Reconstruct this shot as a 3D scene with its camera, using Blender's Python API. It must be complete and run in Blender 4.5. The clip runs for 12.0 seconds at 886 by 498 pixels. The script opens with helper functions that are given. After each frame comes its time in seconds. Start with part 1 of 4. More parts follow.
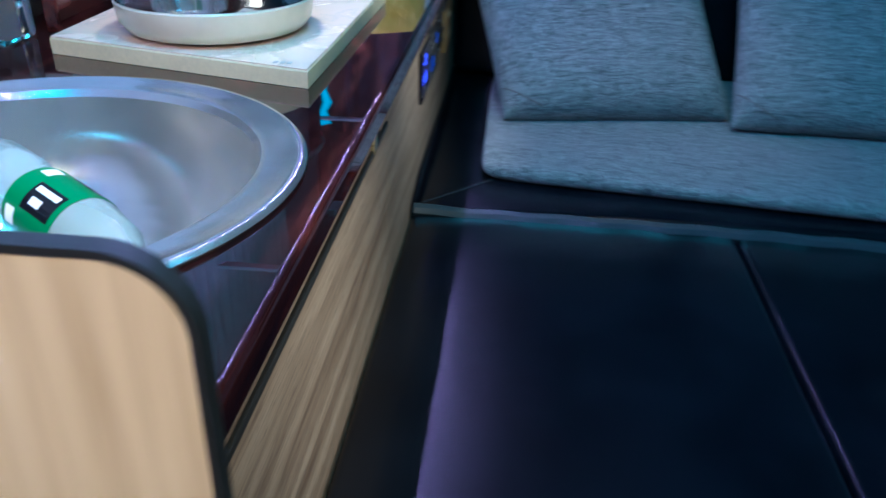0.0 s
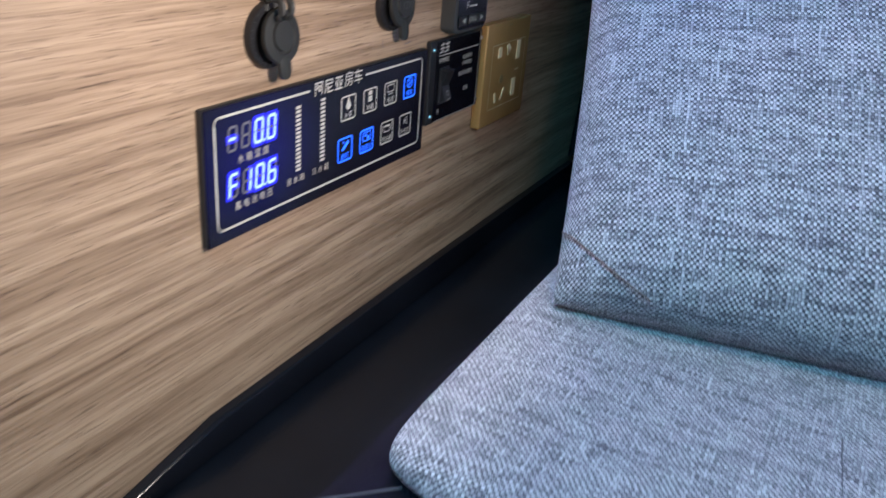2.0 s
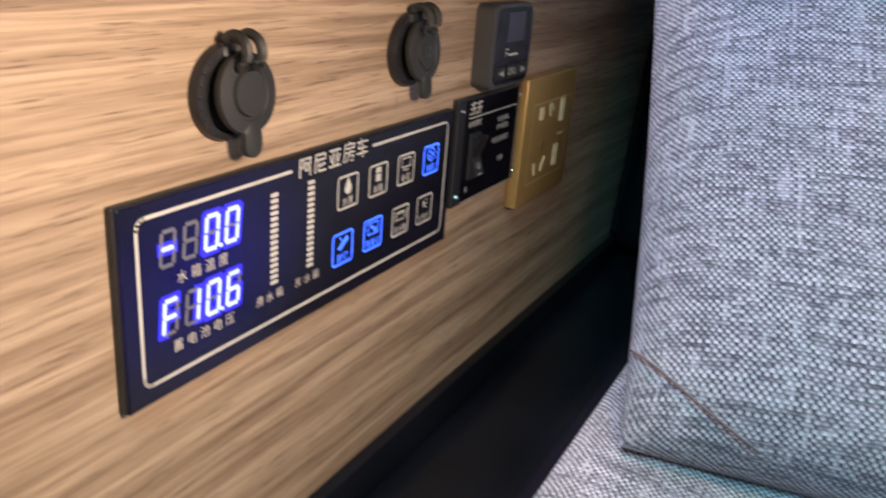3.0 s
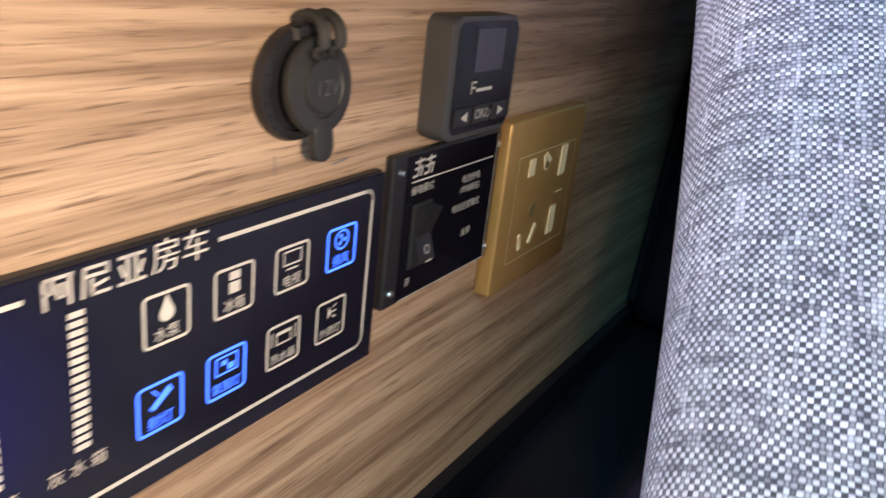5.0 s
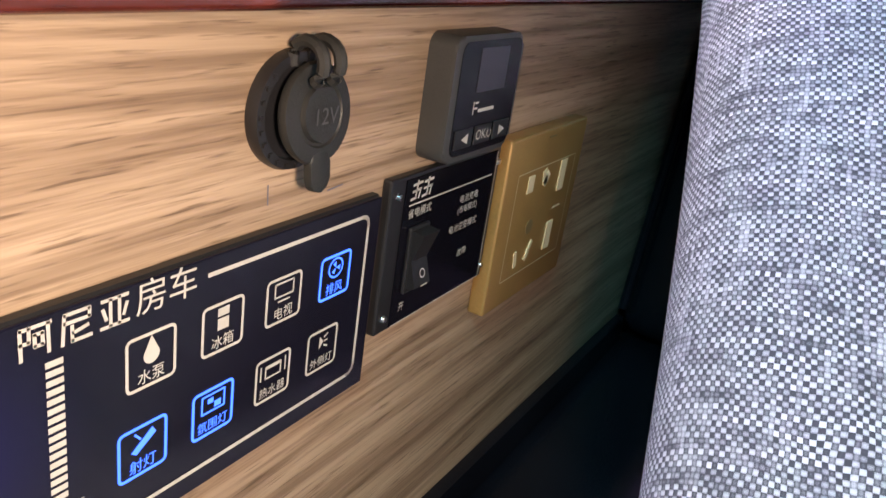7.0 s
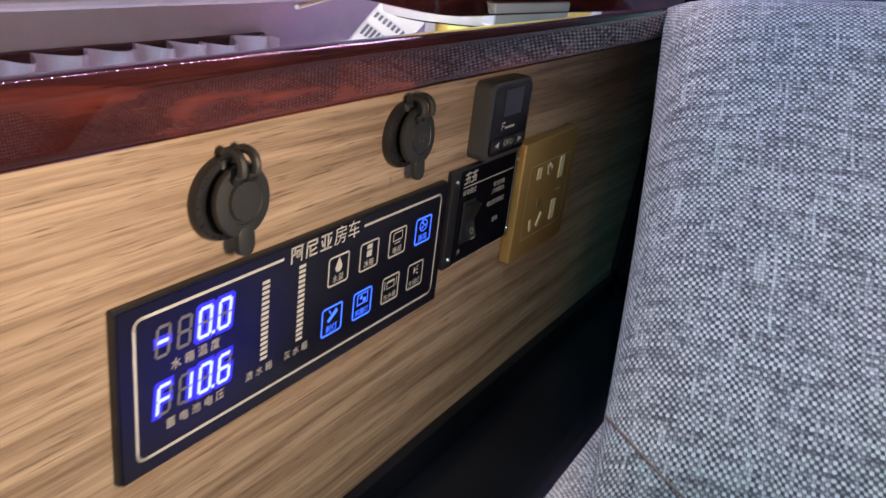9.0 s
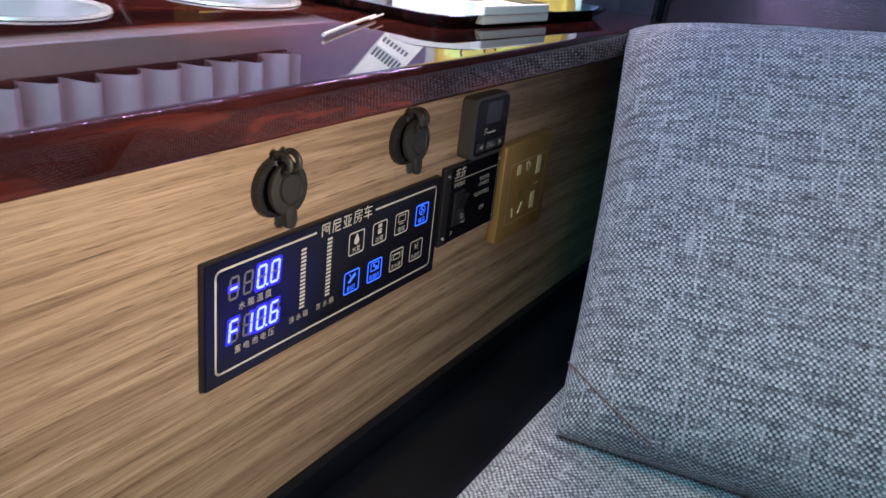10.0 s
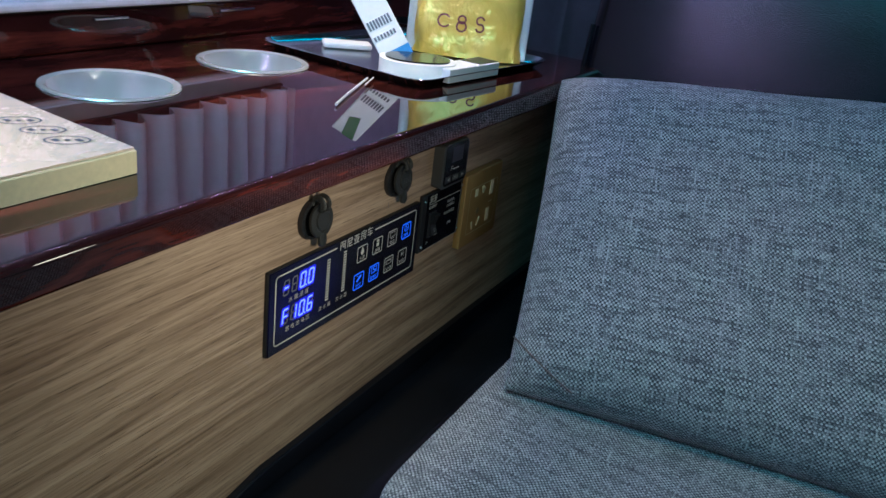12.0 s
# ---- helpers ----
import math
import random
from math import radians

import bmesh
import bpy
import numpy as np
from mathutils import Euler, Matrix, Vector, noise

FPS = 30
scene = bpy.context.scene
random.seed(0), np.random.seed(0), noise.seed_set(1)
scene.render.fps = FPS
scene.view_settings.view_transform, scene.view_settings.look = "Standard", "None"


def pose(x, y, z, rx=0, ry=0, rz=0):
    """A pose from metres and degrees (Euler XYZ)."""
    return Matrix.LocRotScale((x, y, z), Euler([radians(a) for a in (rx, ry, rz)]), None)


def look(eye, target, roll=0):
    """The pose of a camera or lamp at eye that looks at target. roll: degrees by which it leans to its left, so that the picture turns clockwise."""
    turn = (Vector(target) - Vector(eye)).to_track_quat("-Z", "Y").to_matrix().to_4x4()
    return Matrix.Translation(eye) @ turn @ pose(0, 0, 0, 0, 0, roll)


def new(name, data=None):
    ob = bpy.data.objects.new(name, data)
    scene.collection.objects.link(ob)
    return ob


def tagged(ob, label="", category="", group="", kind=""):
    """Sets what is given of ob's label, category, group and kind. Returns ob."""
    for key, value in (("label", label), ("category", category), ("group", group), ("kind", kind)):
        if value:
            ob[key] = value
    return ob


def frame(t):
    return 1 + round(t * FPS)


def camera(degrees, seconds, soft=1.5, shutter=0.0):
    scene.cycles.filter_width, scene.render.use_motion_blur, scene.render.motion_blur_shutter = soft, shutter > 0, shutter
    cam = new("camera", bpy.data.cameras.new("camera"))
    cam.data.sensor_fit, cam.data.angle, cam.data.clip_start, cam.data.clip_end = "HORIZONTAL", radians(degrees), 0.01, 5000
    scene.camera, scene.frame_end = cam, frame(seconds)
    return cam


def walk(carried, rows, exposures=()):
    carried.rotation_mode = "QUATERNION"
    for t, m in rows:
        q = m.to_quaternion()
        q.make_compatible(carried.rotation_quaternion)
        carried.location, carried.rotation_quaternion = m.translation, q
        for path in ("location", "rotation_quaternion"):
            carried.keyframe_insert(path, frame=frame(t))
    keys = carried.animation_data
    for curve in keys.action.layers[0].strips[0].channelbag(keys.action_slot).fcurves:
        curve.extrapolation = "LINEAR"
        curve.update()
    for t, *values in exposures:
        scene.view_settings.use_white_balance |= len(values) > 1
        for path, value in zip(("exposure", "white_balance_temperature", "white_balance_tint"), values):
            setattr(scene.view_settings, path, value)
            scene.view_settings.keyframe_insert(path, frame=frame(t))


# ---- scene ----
cam = camera(57.4, 12.0, shutter=0.4)
PATH = [
    (0, (0.171, -1.347, 1.028), (0.012, 0.404, 0.075), 1.3),
    (0.5, (0.251, -1.055, 0.936), (-0.342, 0.612, 0.002), 2.8),
    (1, (0.326, -0.762, 0.854), (-0.527, 0.794, -0.068), 4.4),
    (1.5, (0.358, -0.491, 0.801), (-0.493, 1.086, -0.087), 5.4),
    (2, (0.33, -0.335, 0.797), (-0.472, 1.293, -0.044), 4.9),
    (2.5, (0.289, -0.224, 0.803), (-0.5, 1.436, 0.014), 5.5),
    (3, (0.236, -0.189, 0.766), (-0.611, 1.472, 0.042), 4.9),
    (3.2, (0.218, -0.184, 0.768), (-0.663, 1.464, 0.055), 4.6),
    (4.8, (0.193, -0.045, 0.757), (-0.733, 1.578, 0.042), 6.8),
    (5, (0.189, -0.01, 0.757), (-0.719, 1.623, 0.044), 6.9),
    (5.5, (0.18, 0.024, 0.768), (-0.687, 1.685, 0.068), 7.5),
    (6, (0.173, 0.007, 0.771), (-0.678, 1.675, 0.068), 8.3),
    (6.5, (0.174, 0.0, 0.761), (-0.684, 1.651, 0.027), 8.6),
    (7, (0.174, 0.002, 0.769), (-0.692, 1.644, 0.023), 8.8),
    (7.2, (0.173, 0.0, 0.773), (-0.697, 1.641, 0.031), 8.8),
    (8.8, (0.238, -0.152, 0.824), (-0.662, 1.465, 0.066), 7.0),
    (9, (0.255, -0.188, 0.829), (-0.634, 1.431, 0.062), 7.3),
    (9.5, (0.285, -0.244, 0.843), (-0.606, 1.371, 0.071), 7.4),
    (10, (0.335, -0.302, 0.869), (-0.577, 1.304, 0.103), 6.6),
    (10.5, (0.375, -0.382, 0.906), (-0.539, 1.225, 0.143), 6.0),
    (11, (0.393, -0.447, 0.936), (-0.495, 1.174, 0.174), 5.8),
    (11.5, (0.409, -0.461, 0.954), (-0.442, 1.182, 0.195), 5.6),
    (12, (0.425, -0.509, 0.983), (-0.394, 1.14, 0.199), 7.3),
]
EXPOSURES = [
    (0.0, -1.0, 4900, 0), (0.5, -0.9, 5000, 2), (1.0, -0.45, 5400, 10), (1.5, -0.1, 4900, 12), (2.0, 0.1, 6200, 19), (2.5, 0.2, 7200, 23),
    (3.0, 0.3, 7800, 25), (5.0, 0.75, 8000, 25), (7.0, 0.75, 8000, 25), (9.0, -0.1, 7900, 23), (9.5, -0.15, 7700, 21),
    (10.0, -0.35, 7300, 18), (10.5, -0.65, 6900, 13), (11.0, -0.9, 6600, 9), (12.0, -1.15, 6300, 3),
]
walk(cam, [(t, look(eye, target, roll)) for t, eye, target, roll in PATH],
     exposures=EXPOSURES)

# ---- world and light ----
world = bpy.data.worlds.new("world")
scene.world = world
world.use_nodes = True
sky = world.node_tree.nodes.new("ShaderNodeTexSky")
sky.sky_type, sky.sun_disc, sky.sun_elevation, sky.sun_rotation = "NISHITA", False, radians(25), radians(200)
world.node_tree.links.new(sky.outputs[0], world.node_tree.nodes["Background"].inputs[0])
world.node_tree.nodes["Background"].inputs[1].default_value = 0.05


def area_lamp(name, eye, target, size_x, size_y, power, colour):
    lamp = bpy.data.lights.new(name, "AREA")
    lamp.shape, lamp.size, lamp.size_y, lamp.energy, lamp.color = "RECTANGLE", size_x, size_y, power, colour
    ob = new(name, lamp)
    ob.matrix_world = look(eye, target)
    return ob


LAVENDER, CYAN, WARM = (0.60, 0.50, 1.0), (0.14, 0.68, 0.90), (1.0, 0.86, 0.68)
# Cyan fill added overhead; the ceiling has no window here.
area_lamp("cyan_fill_light", (0.25, -0.80, 1.94), (0.55, 0.0, 0.5), 0.9, 0.45, 52.0, CYAN)


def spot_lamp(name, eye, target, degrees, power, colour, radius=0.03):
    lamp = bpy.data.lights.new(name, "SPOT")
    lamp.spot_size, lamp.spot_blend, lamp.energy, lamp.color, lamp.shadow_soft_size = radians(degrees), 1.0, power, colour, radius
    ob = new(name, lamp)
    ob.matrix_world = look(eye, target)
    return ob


# Added fill without a fixture, to brighten the front round the panel.
spot_lamp("wall_fill_spot", (0.32, -0.04, 0.79), (0.0, 0.04, 0.68), 110, 9.6, (1.0, 0.92, 0.79))
# Second added fill, no lamp stands there: warms the flap door.
spot_lamp("flap_fill_spot", (0.46, -0.78, 0.62), (0.0, -0.60, 0.62), 100, 17.0, WARM, 0.14)
for y in (-0.85, -0.30, 0.17, 0.50):
    spot_lamp("ceiling_spot", (-0.16, y, 1.96), (-0.16, y, 0.77), 28, 120.0, (1.0, 0.86, 0.70), 0.035)
# Extra warm fill added overhead to neutralise the cushions' blue.
spot_lamp("ceiling_spot", (0.42, -0.20, 1.96), (0.40, 0.26, 0.50), 36, 40.0, (1.0, 0.74, 0.54), 0.035)
# Fill added from an unseen point, for the partition's warm face.
spot_lamp("partition_fill_spot", (0.55, -2.10, 1.80), (-0.08, -1.10, 0.85), 34, 270.0, (1.0, 0.76, 0.48))

# ---- materials ----
class Nodes:
    """A material under construction."""

    def __init__(self, name, base, rough, metal=0.0):
        self.m = bpy.data.materials.new(name)
        self.m.use_nodes = True
        self.t = self.m.node_tree
        self.b = self.t.nodes["Principled BSDF"]
        self.set("Base Color", (*base, 1)), self.set("Roughness", rough), self.set("Metallic", metal)

    def set(self, key, value):
        self.b.inputs[key].default_value = value

    def add(self, kind, **inputs):
        n = self.t.nodes.new(kind)
        for key, value in inputs.items():
            n.inputs[key.replace("_", " ")].default_value = value
        return n

    def link(self, a, b):
        self.t.links.new(a, b)

    def coords(self, scale, kind="Object", turn=(0, 0, 0)):
        c, m = self.add("ShaderNodeTexCoord"), self.add("ShaderNodeMapping")
        m.inputs["Scale"].default_value, m.inputs["Rotation"].default_value = scale, turn
        self.link(c.outputs[kind], m.inputs["Vector"])
        return m.outputs["Vector"]

    def noise(self, vec, scale, detail=4.0, rough=0.55, distort=0.0):
        n = self.add("ShaderNodeTexNoise", Scale=scale, Detail=detail, Roughness=rough, Distortion=distort)
        self.link(vec, n.inputs["Vector"])
        return n.outputs["Fac"]

    def ramp(self, fac, stops):
        r = self.add("ShaderNodeValToRGB")
        e = r.color_ramp.elements
        while len(e) < len(stops):
            e.new(0.5)
        for n, (pos, col) in enumerate(stops):
            e[n].position, e[n].color = pos, (*col, 1)
        self.link(fac, r.inputs["Fac"])
        return r.outputs["Color"]

    def math(self, op, a, b=0.0, c=0.0):
        n = self.t.nodes.new("ShaderNodeMath")
        n.operation = op
        for i, v in enumerate((a, b, c)):
            if isinstance(v, (int, float)):
                n.inputs[i].default_value = v
            else:
                self.link(v, n.inputs[i])
        return n.outputs[0]

    def mix(self, fac, a, b, kind="MIX"):
        n = self.t.nodes.new("ShaderNodeMix")
        n.data_type, n.blend_type = "RGBA", kind
        for i, v in ((0, fac), (6, a), (7, b)):
            if isinstance(v, (int, float)):
                n.inputs[i].default_value = v
            elif isinstance(v, tuple):
                n.inputs[i].default_value = (*v, 1)
            else:
                self.link(v, n.inputs[i])
        return n.outputs[2]

    def bump(self, height, strength, distance):
        n = self.add("ShaderNodeBump", Strength=strength, Distance=distance)
        self.link(height, n.inputs["Height"])
        self.link(n.outputs[0], self.b.inputs["Normal"])

    def colour(self, sock):
        self.link(sock, self.b.inputs["Base Color"])

    def rough(self, sock, low, high):
        n = self.t.nodes.new("ShaderNodeMapRange")
        n.inputs[3].default_value, n.inputs[4].default_value = low, high
        self.link(sock, n.inputs[0])
        self.link(n.outputs[0], self.b.inputs["Roughness"])


def plain(name, base, rough, metal=0.0, grain=200.0, amount=0.12, bump=0.0):
    """A single colour with slight mottling and wear."""
    n = Nodes(name, base, rough, metal)
    v = n.coords((1, 1, 1))
    f = n.noise(v, grain, 5.0)
    g = n.noise(v, grain * 0.08, 3.0)
    s = n.math("ADD", n.math("MULTIPLY", f, 0.5), n.math("MULTIPLY", g, 0.5))
    n.colour(n.ramp(s, [(0.3, tuple(c * (1 - amount) for c in base)), (0.7, tuple(min(1, c * (1 + amount)) for c in base))]))
    n.rough(s, max(0.02, rough - 0.08), min(1, rough + 0.1))
    if bump:
        n.bump(f, bump, 0.001)
    return n.m


def wood_laminate():
    n = Nodes("brown_wood_laminate", (0.3, 0.2, 0.12), 0.5)
    warp = n.noise(n.coords((1.5, 1.2, 5)), 1.6, 3.0)
    v = n.coords((6, 0.8, 60))
    c = n.t.nodes.new("ShaderNodeVectorMath")
    c.operation = "ADD"
    off = n.t.nodes.new("ShaderNodeCombineXYZ")
    n.link(n.math("MULTIPLY", warp, 3.2), off.inputs[2])
    n.link(v, c.inputs[0]), n.link(off.outputs[0], c.inputs[1])
    band = n.noise(c.outputs[0], 1.0, 6.0, 0.62)
    fine = n.noise(n.coords((30, 8, 330)), 1.0, 4.0, 0.65)
    pores = n.noise(n.coords((60, 26, 620)), 1.0, 2.0, 0.7)
    base = n.ramp(band, [(0.25, (0.12, 0.078, 0.050)), (0.40, (0.225, 0.155, 0.102)), (0.55, (0.33, 0.240, 0.165)), (0.75, (0.41, 0.31, 0.22))])
    dark = n.ramp(fine, [(0.36, (0.56, 0.51, 0.48)), (0.56, (1, 1, 1))])
    pore = n.ramp(pores, [(0.32, (0.42, 0.38, 0.36)), (0.43, (1, 1, 1))])
    n.colour(n.mix(0.8, n.mix(0.85, base, dark, "MULTIPLY"), pore, "MULTIPLY"))
    n.rough(fine, 0.42, 0.62)
    n.bump(fine, 0.25, 0.0006)
    return n.m


def pale_wood():
    n = Nodes("pale_wood_laminate", (0.5, 0.38, 0.24), 0.45)
    f = n.noise(n.coords((40, 40, 2.2)), 1.0, 5.0, 0.6)
    n.colour(n.ramp(f, [(0.3, (0.42, 0.30, 0.17)), (0.52, (0.60, 0.46, 0.28)), (0.7, (0.68, 0.54, 0.35))]))
    n.bump(f, 0.1, 0.0005)
    return n.m


def rosewood():
    n = Nodes("dark_red_rosewood_lacquer", (0.08, 0.02, 0.015), 0.06)
    warp = n.noise(n.coords((3, 1.0, 3)), 2.0, 3.0)
    v = n.coords((26, 1.6, 26))
    c = n.t.nodes.new("ShaderNodeVectorMath")
    c.operation = "ADD"
    off = n.t.nodes.new("ShaderNodeCombineXYZ")
    n.link(n.math("MULTIPLY", warp, 7.0), off.inputs[0])
    n.link(v, c.inputs[0]), n.link(off.outputs[0], c.inputs[1])
    band = n.noise(c.outputs[0], 1.0, 5.0, 0.6)
    fine = n.noise(n.coords((260, 12, 260)), 1.0, 3.0, 0.6)
    col = n.ramp(band, [(0.34, (0.007, 0.0025, 0.003)), (0.52, (0.032, 0.007, 0.006)), (0.72, (0.15, 0.030, 0.020))])
    n.colour(n.mix(0.5, col, n.ramp(fine, [(0.35, (0.35, 0.3, 0.3)), (0.6, (1, 1, 1))]), "MULTIPLY"))
    n.rough(n.noise(n.coords((9, 9, 9)), 3.0, 5.0), 0.006, 0.014)
    n.set("Coat Weight", 0.15), n.set("Coat Roughness", 0.006)
    n.bump(n.noise(n.coords((14, 14, 14)), 1.0, 2.0), 0.03, 0.0012)
    return n.m


def linen(name, tint):
    """Salt-and-pepper woven linen; the mesh's UV is in metres."""
    n = Nodes(name, tint, 0.9)
    uv = n.t.nodes.new("ShaderNodeUVMap")
    sep = n.t.nodes.new("ShaderNodeSeparateXYZ")
    wob = n.noise(uv.outputs[0], 30.0, 2.0)
    n.link(uv.outputs[0], sep.inputs[0])
    u = n.math("MULTIPLY_ADD", sep.outputs[0], 410.0, n.math("MULTIPLY", wob, 2.2))
    v = n.math("MULTIPLY_ADD", sep.outputs[1], 380.0, n.math("MULTIPLY", wob, 1.6))
    fu, fv = n.math("FLOOR", u), n.math("FLOOR", v)
    cu, cv = n.math("SUBTRACT", n.math("FRACT", u), 0.5), n.math("SUBTRACT", n.math("FRACT", v), 0.5)
    over = n.math("FRACT", n.math("MULTIPLY", n.math("ADD", fu, fv), 0.5))
    over = n.math("GREATER_THAN", over, 0.25)
    cell = n.t.nodes.new("ShaderNodeCombineXYZ")

    def thread(along, across, seed):
        c = n.t.nodes.new("ShaderNodeCombineXYZ")
        n.link(n.math("MULTIPLY", along, 0.060), c.inputs[0]), n.link(n.math("MULTIPLY", across, 7.31), c.inputs[1])
        c.inputs[2].default_value = seed
        return n.noise(c.outputs[0], 1.0, 2.0, 0.8)

    warp, weft = thread(v, fu, 3.0), thread(u, fv, 17.0)
    slub = n.math("ADD", n.math("MULTIPLY", over, warp), n.math("MULTIPLY", n.math("SUBTRACT", 1.0, over), weft))
    n.link(fu, cell.inputs[0]), n.link(fv, cell.inputs[1])
    w = n.t.nodes.new("ShaderNodeTexWhiteNoise")
    n.link(cell.outputs[0], w.inputs[0])
    tone = n.math("ADD", n.math("MULTIPLY_ADD", slub, 1.15, 0.10), n.math("MULTIPLY", w.outputs[0], 0.14))
    fuzz = n.noise(uv.outputs[0], 2600.0, 2.0, 0.6)
    tone = n.math("ADD", tone, n.math("MULTIPLY_ADD", fuzz, 0.5, -0.25))
    tone = n.math("SUBTRACT", tone, n.math("MULTIPLY", over, 0.30))
    uu, vv, flip = n.math("MULTIPLY", cu, cu), n.math("MULTIPLY", cv, cv), n.math("SUBTRACT", 1.0, over)
    side = n.math("ADD", n.math("MULTIPLY", over, uu), n.math("MULTIPLY", flip, vv))
    tip = n.math("ADD", n.math("MULTIPLY", over, vv), n.math("MULTIPLY", flip, uu))
    edge = n.math("ADD", side, n.math("MULTIPLY", tip, 0.45))
    tone = n.math("SUBTRACT", tone, n.math("MULTIPLY", edge, 0.75))
    r, g, b = tint
    n.colour(n.ramp(tone, [(0.36, (r * 0.12, g * 0.12, b * 0.14)), (0.53, (r * 0.55, g * 0.55, b * 0.57)), (0.72, (r * 1.30, g * 1.30, b * 1.27)), (0.90, (min(1, r * 1.6), min(1, g * 1.6), min(1, b * 1.56)))]))
    n.bump(n.math("SUBTRACT", tone, n.math("MULTIPLY", edge, 1.2)), 0.6, 0.0012)
    n.set("Sheen Weight", 0.15)
    return n.m


def leather():
    n = Nodes("black_leatherette", (0.012, 0.012, 0.015), 0.42)
    v = n.coords((1, 1, 1))
    vor = n.add("ShaderNodeTexVoronoi", Scale=420.0)
    n.link(v, vor.inputs["Vector"])
    big = n.noise(v, 7.0, 4.0)
    n.colour(n.ramp(big, [(0.3, (0.0025, 0.003, 0.005)), (0.7, (0.006, 0.007, 0.011))]))
    n.rough(big, 0.20, 0.29)
    n.set("Specular IOR Level", 0.36)
    h = n.math("ADD", n.math("MULTIPLY", vor.outputs["Distance"], 0.35), n.math("MULTIPLY", big, 2.5))
    n.bump(h, 0.22, 0.0012)
    return n.m


def brushed(name, base, rough, along):
    n = Nodes(name, base, rough, 1.0)
    f = n.noise(n.coords(along), 1.0, 4.0)
    n.colour(n.ramp(f, [(0.3, tuple(c * 0.82 for c in base)), (0.7, base)]))
    n.rough(f, rough * 0.7, rough * 1.4)
    n.bump(f, 0.06, 0.0004)
    return n.m


def marble():
    n = Nodes("white_marbled_board", (0.75, 0.72, 0.68), 0.25)
    v = n.coords((1, 1, 1))
    w = n.noise(v, 9.0, 6.0, 0.6, 1.4)
    vein = n.math("ABSOLUTE", n.math("SUBTRACT", w, 0.5))
    n.colour(n.mix(0.8, n.ramp(vein, [(0.0, (0.64, 0.52, 0.43)), (0.010, (0.75, 0.57, 0.44)), (0.04, (0.80, 0.60, 0.46))]), n.ramp(n.noise(v, 5.0, 3.0), [(0.3, (0.94, 0.93, 0.92)), (0.7, (1, 1, 1))]), "MULTIPLY"))
    n.rough(w, 0.18, 0.35)
    return n.m


def glow(name, colour, strength, base=(0.02, 0.02, 0.02)):
    n = Nodes(name, base, 0.4)
    n.set("Emission Color", (*colour, 1)), n.set("Emission Strength", strength)
    return n.m


def clear(name, tint, rough=0.05):
    n = Nodes(name, tint, rough)
    n.set("Transmission Weight", 1.0), n.set("IOR", 1.45)
    return n.m


def foil():
    n = Nodes("gold_foil_film", (0.72, 0.52, 0.16), 0.28, 0.2)
    v = n.coords((1, 1, 1))
    c = n.noise(v, 26.0, 3.0, 0.5, 1.0)
    n.colour(n.ramp(n.noise(v, 12.0, 3.0), [(0.35, (0.72, 0.46, 0.06)), (0.65, (0.88, 0.64, 0.15))]))
    n.bump(c, 0.5, 0.006)
    return n.m


WOOD, PALE, ROSE, LEATHER = wood_laminate(), pale_wood(), rosewood(), leather()
LINEN = linen("grey_woven_linen", (0.33, 0.335, 0.33))
def spun_steel():
    """Steel brushed in rings round its own upright axis."""
    n = Nodes("spun_stainless_steel", (0.78, 0.78, 0.78), 0.30, 0.9)
    n.set("Anisotropic", 0.85)
    tan = n.t.nodes.new("ShaderNodeTangent")
    tan.direction_type, tan.axis = "RADIAL", "Z"
    n.link(tan.outputs[0], n.b.inputs["Tangent"])
    f = n.noise(n.coords((2, 2, 2)), 9.0, 5.0)
    n.rough(f, 0.13, 0.19)
    n.colour(n.ramp(f, [(0.3, (0.58, 0.58, 0.58)), (0.7, (0.70, 0.70, 0.70))]))
    return n.m


SPUN = spun_steel()
STEEL = brushed("brushed_stainless_steel", (0.66, 0.66, 0.67), 0.26, (40, 40, 40))
CHROME = brushed("polished_chrome", (0.75, 0.75, 0.76), 0.10, (60, 60, 60))
BRASS = brushed("worn_brass", (0.62, 0.48, 0.24), 0.28, (60, 60, 300))
GOLD = plain("champagne_gold_paint", (0.43, 0.25, 0.09), 0.36, 0.5, grain=700)
GOLD_DARK = plain("bronze_inlay", (0.33, 0.24, 0.12), 0.4, 0.6)
MARBLE = marble()
CREAM = plain("cream_board_edge", (0.66, 0.55, 0.34), 0.5)
ENAMEL = plain("cream_enamel", (0.70, 0.62, 0.47), 0.22, grain=60, amount=0.06)
RUBBER = plain("black_rubber", (0.013, 0.0135, 0.013), 0.5, grain=900, bump=0.2)
BLACK = plain("black_plastic", (0.009, 0.009, 0.0105), 0.42, grain=900, bump=0.1)
GLASSBLACK = plain("black_glass_face", (0.004, 0.004, 0.007), 0.12, grain=40)
GLASSBLACK.node_tree.nodes["Principled BSDF"].inputs["Specular IOR Level"].default_value = 0.25
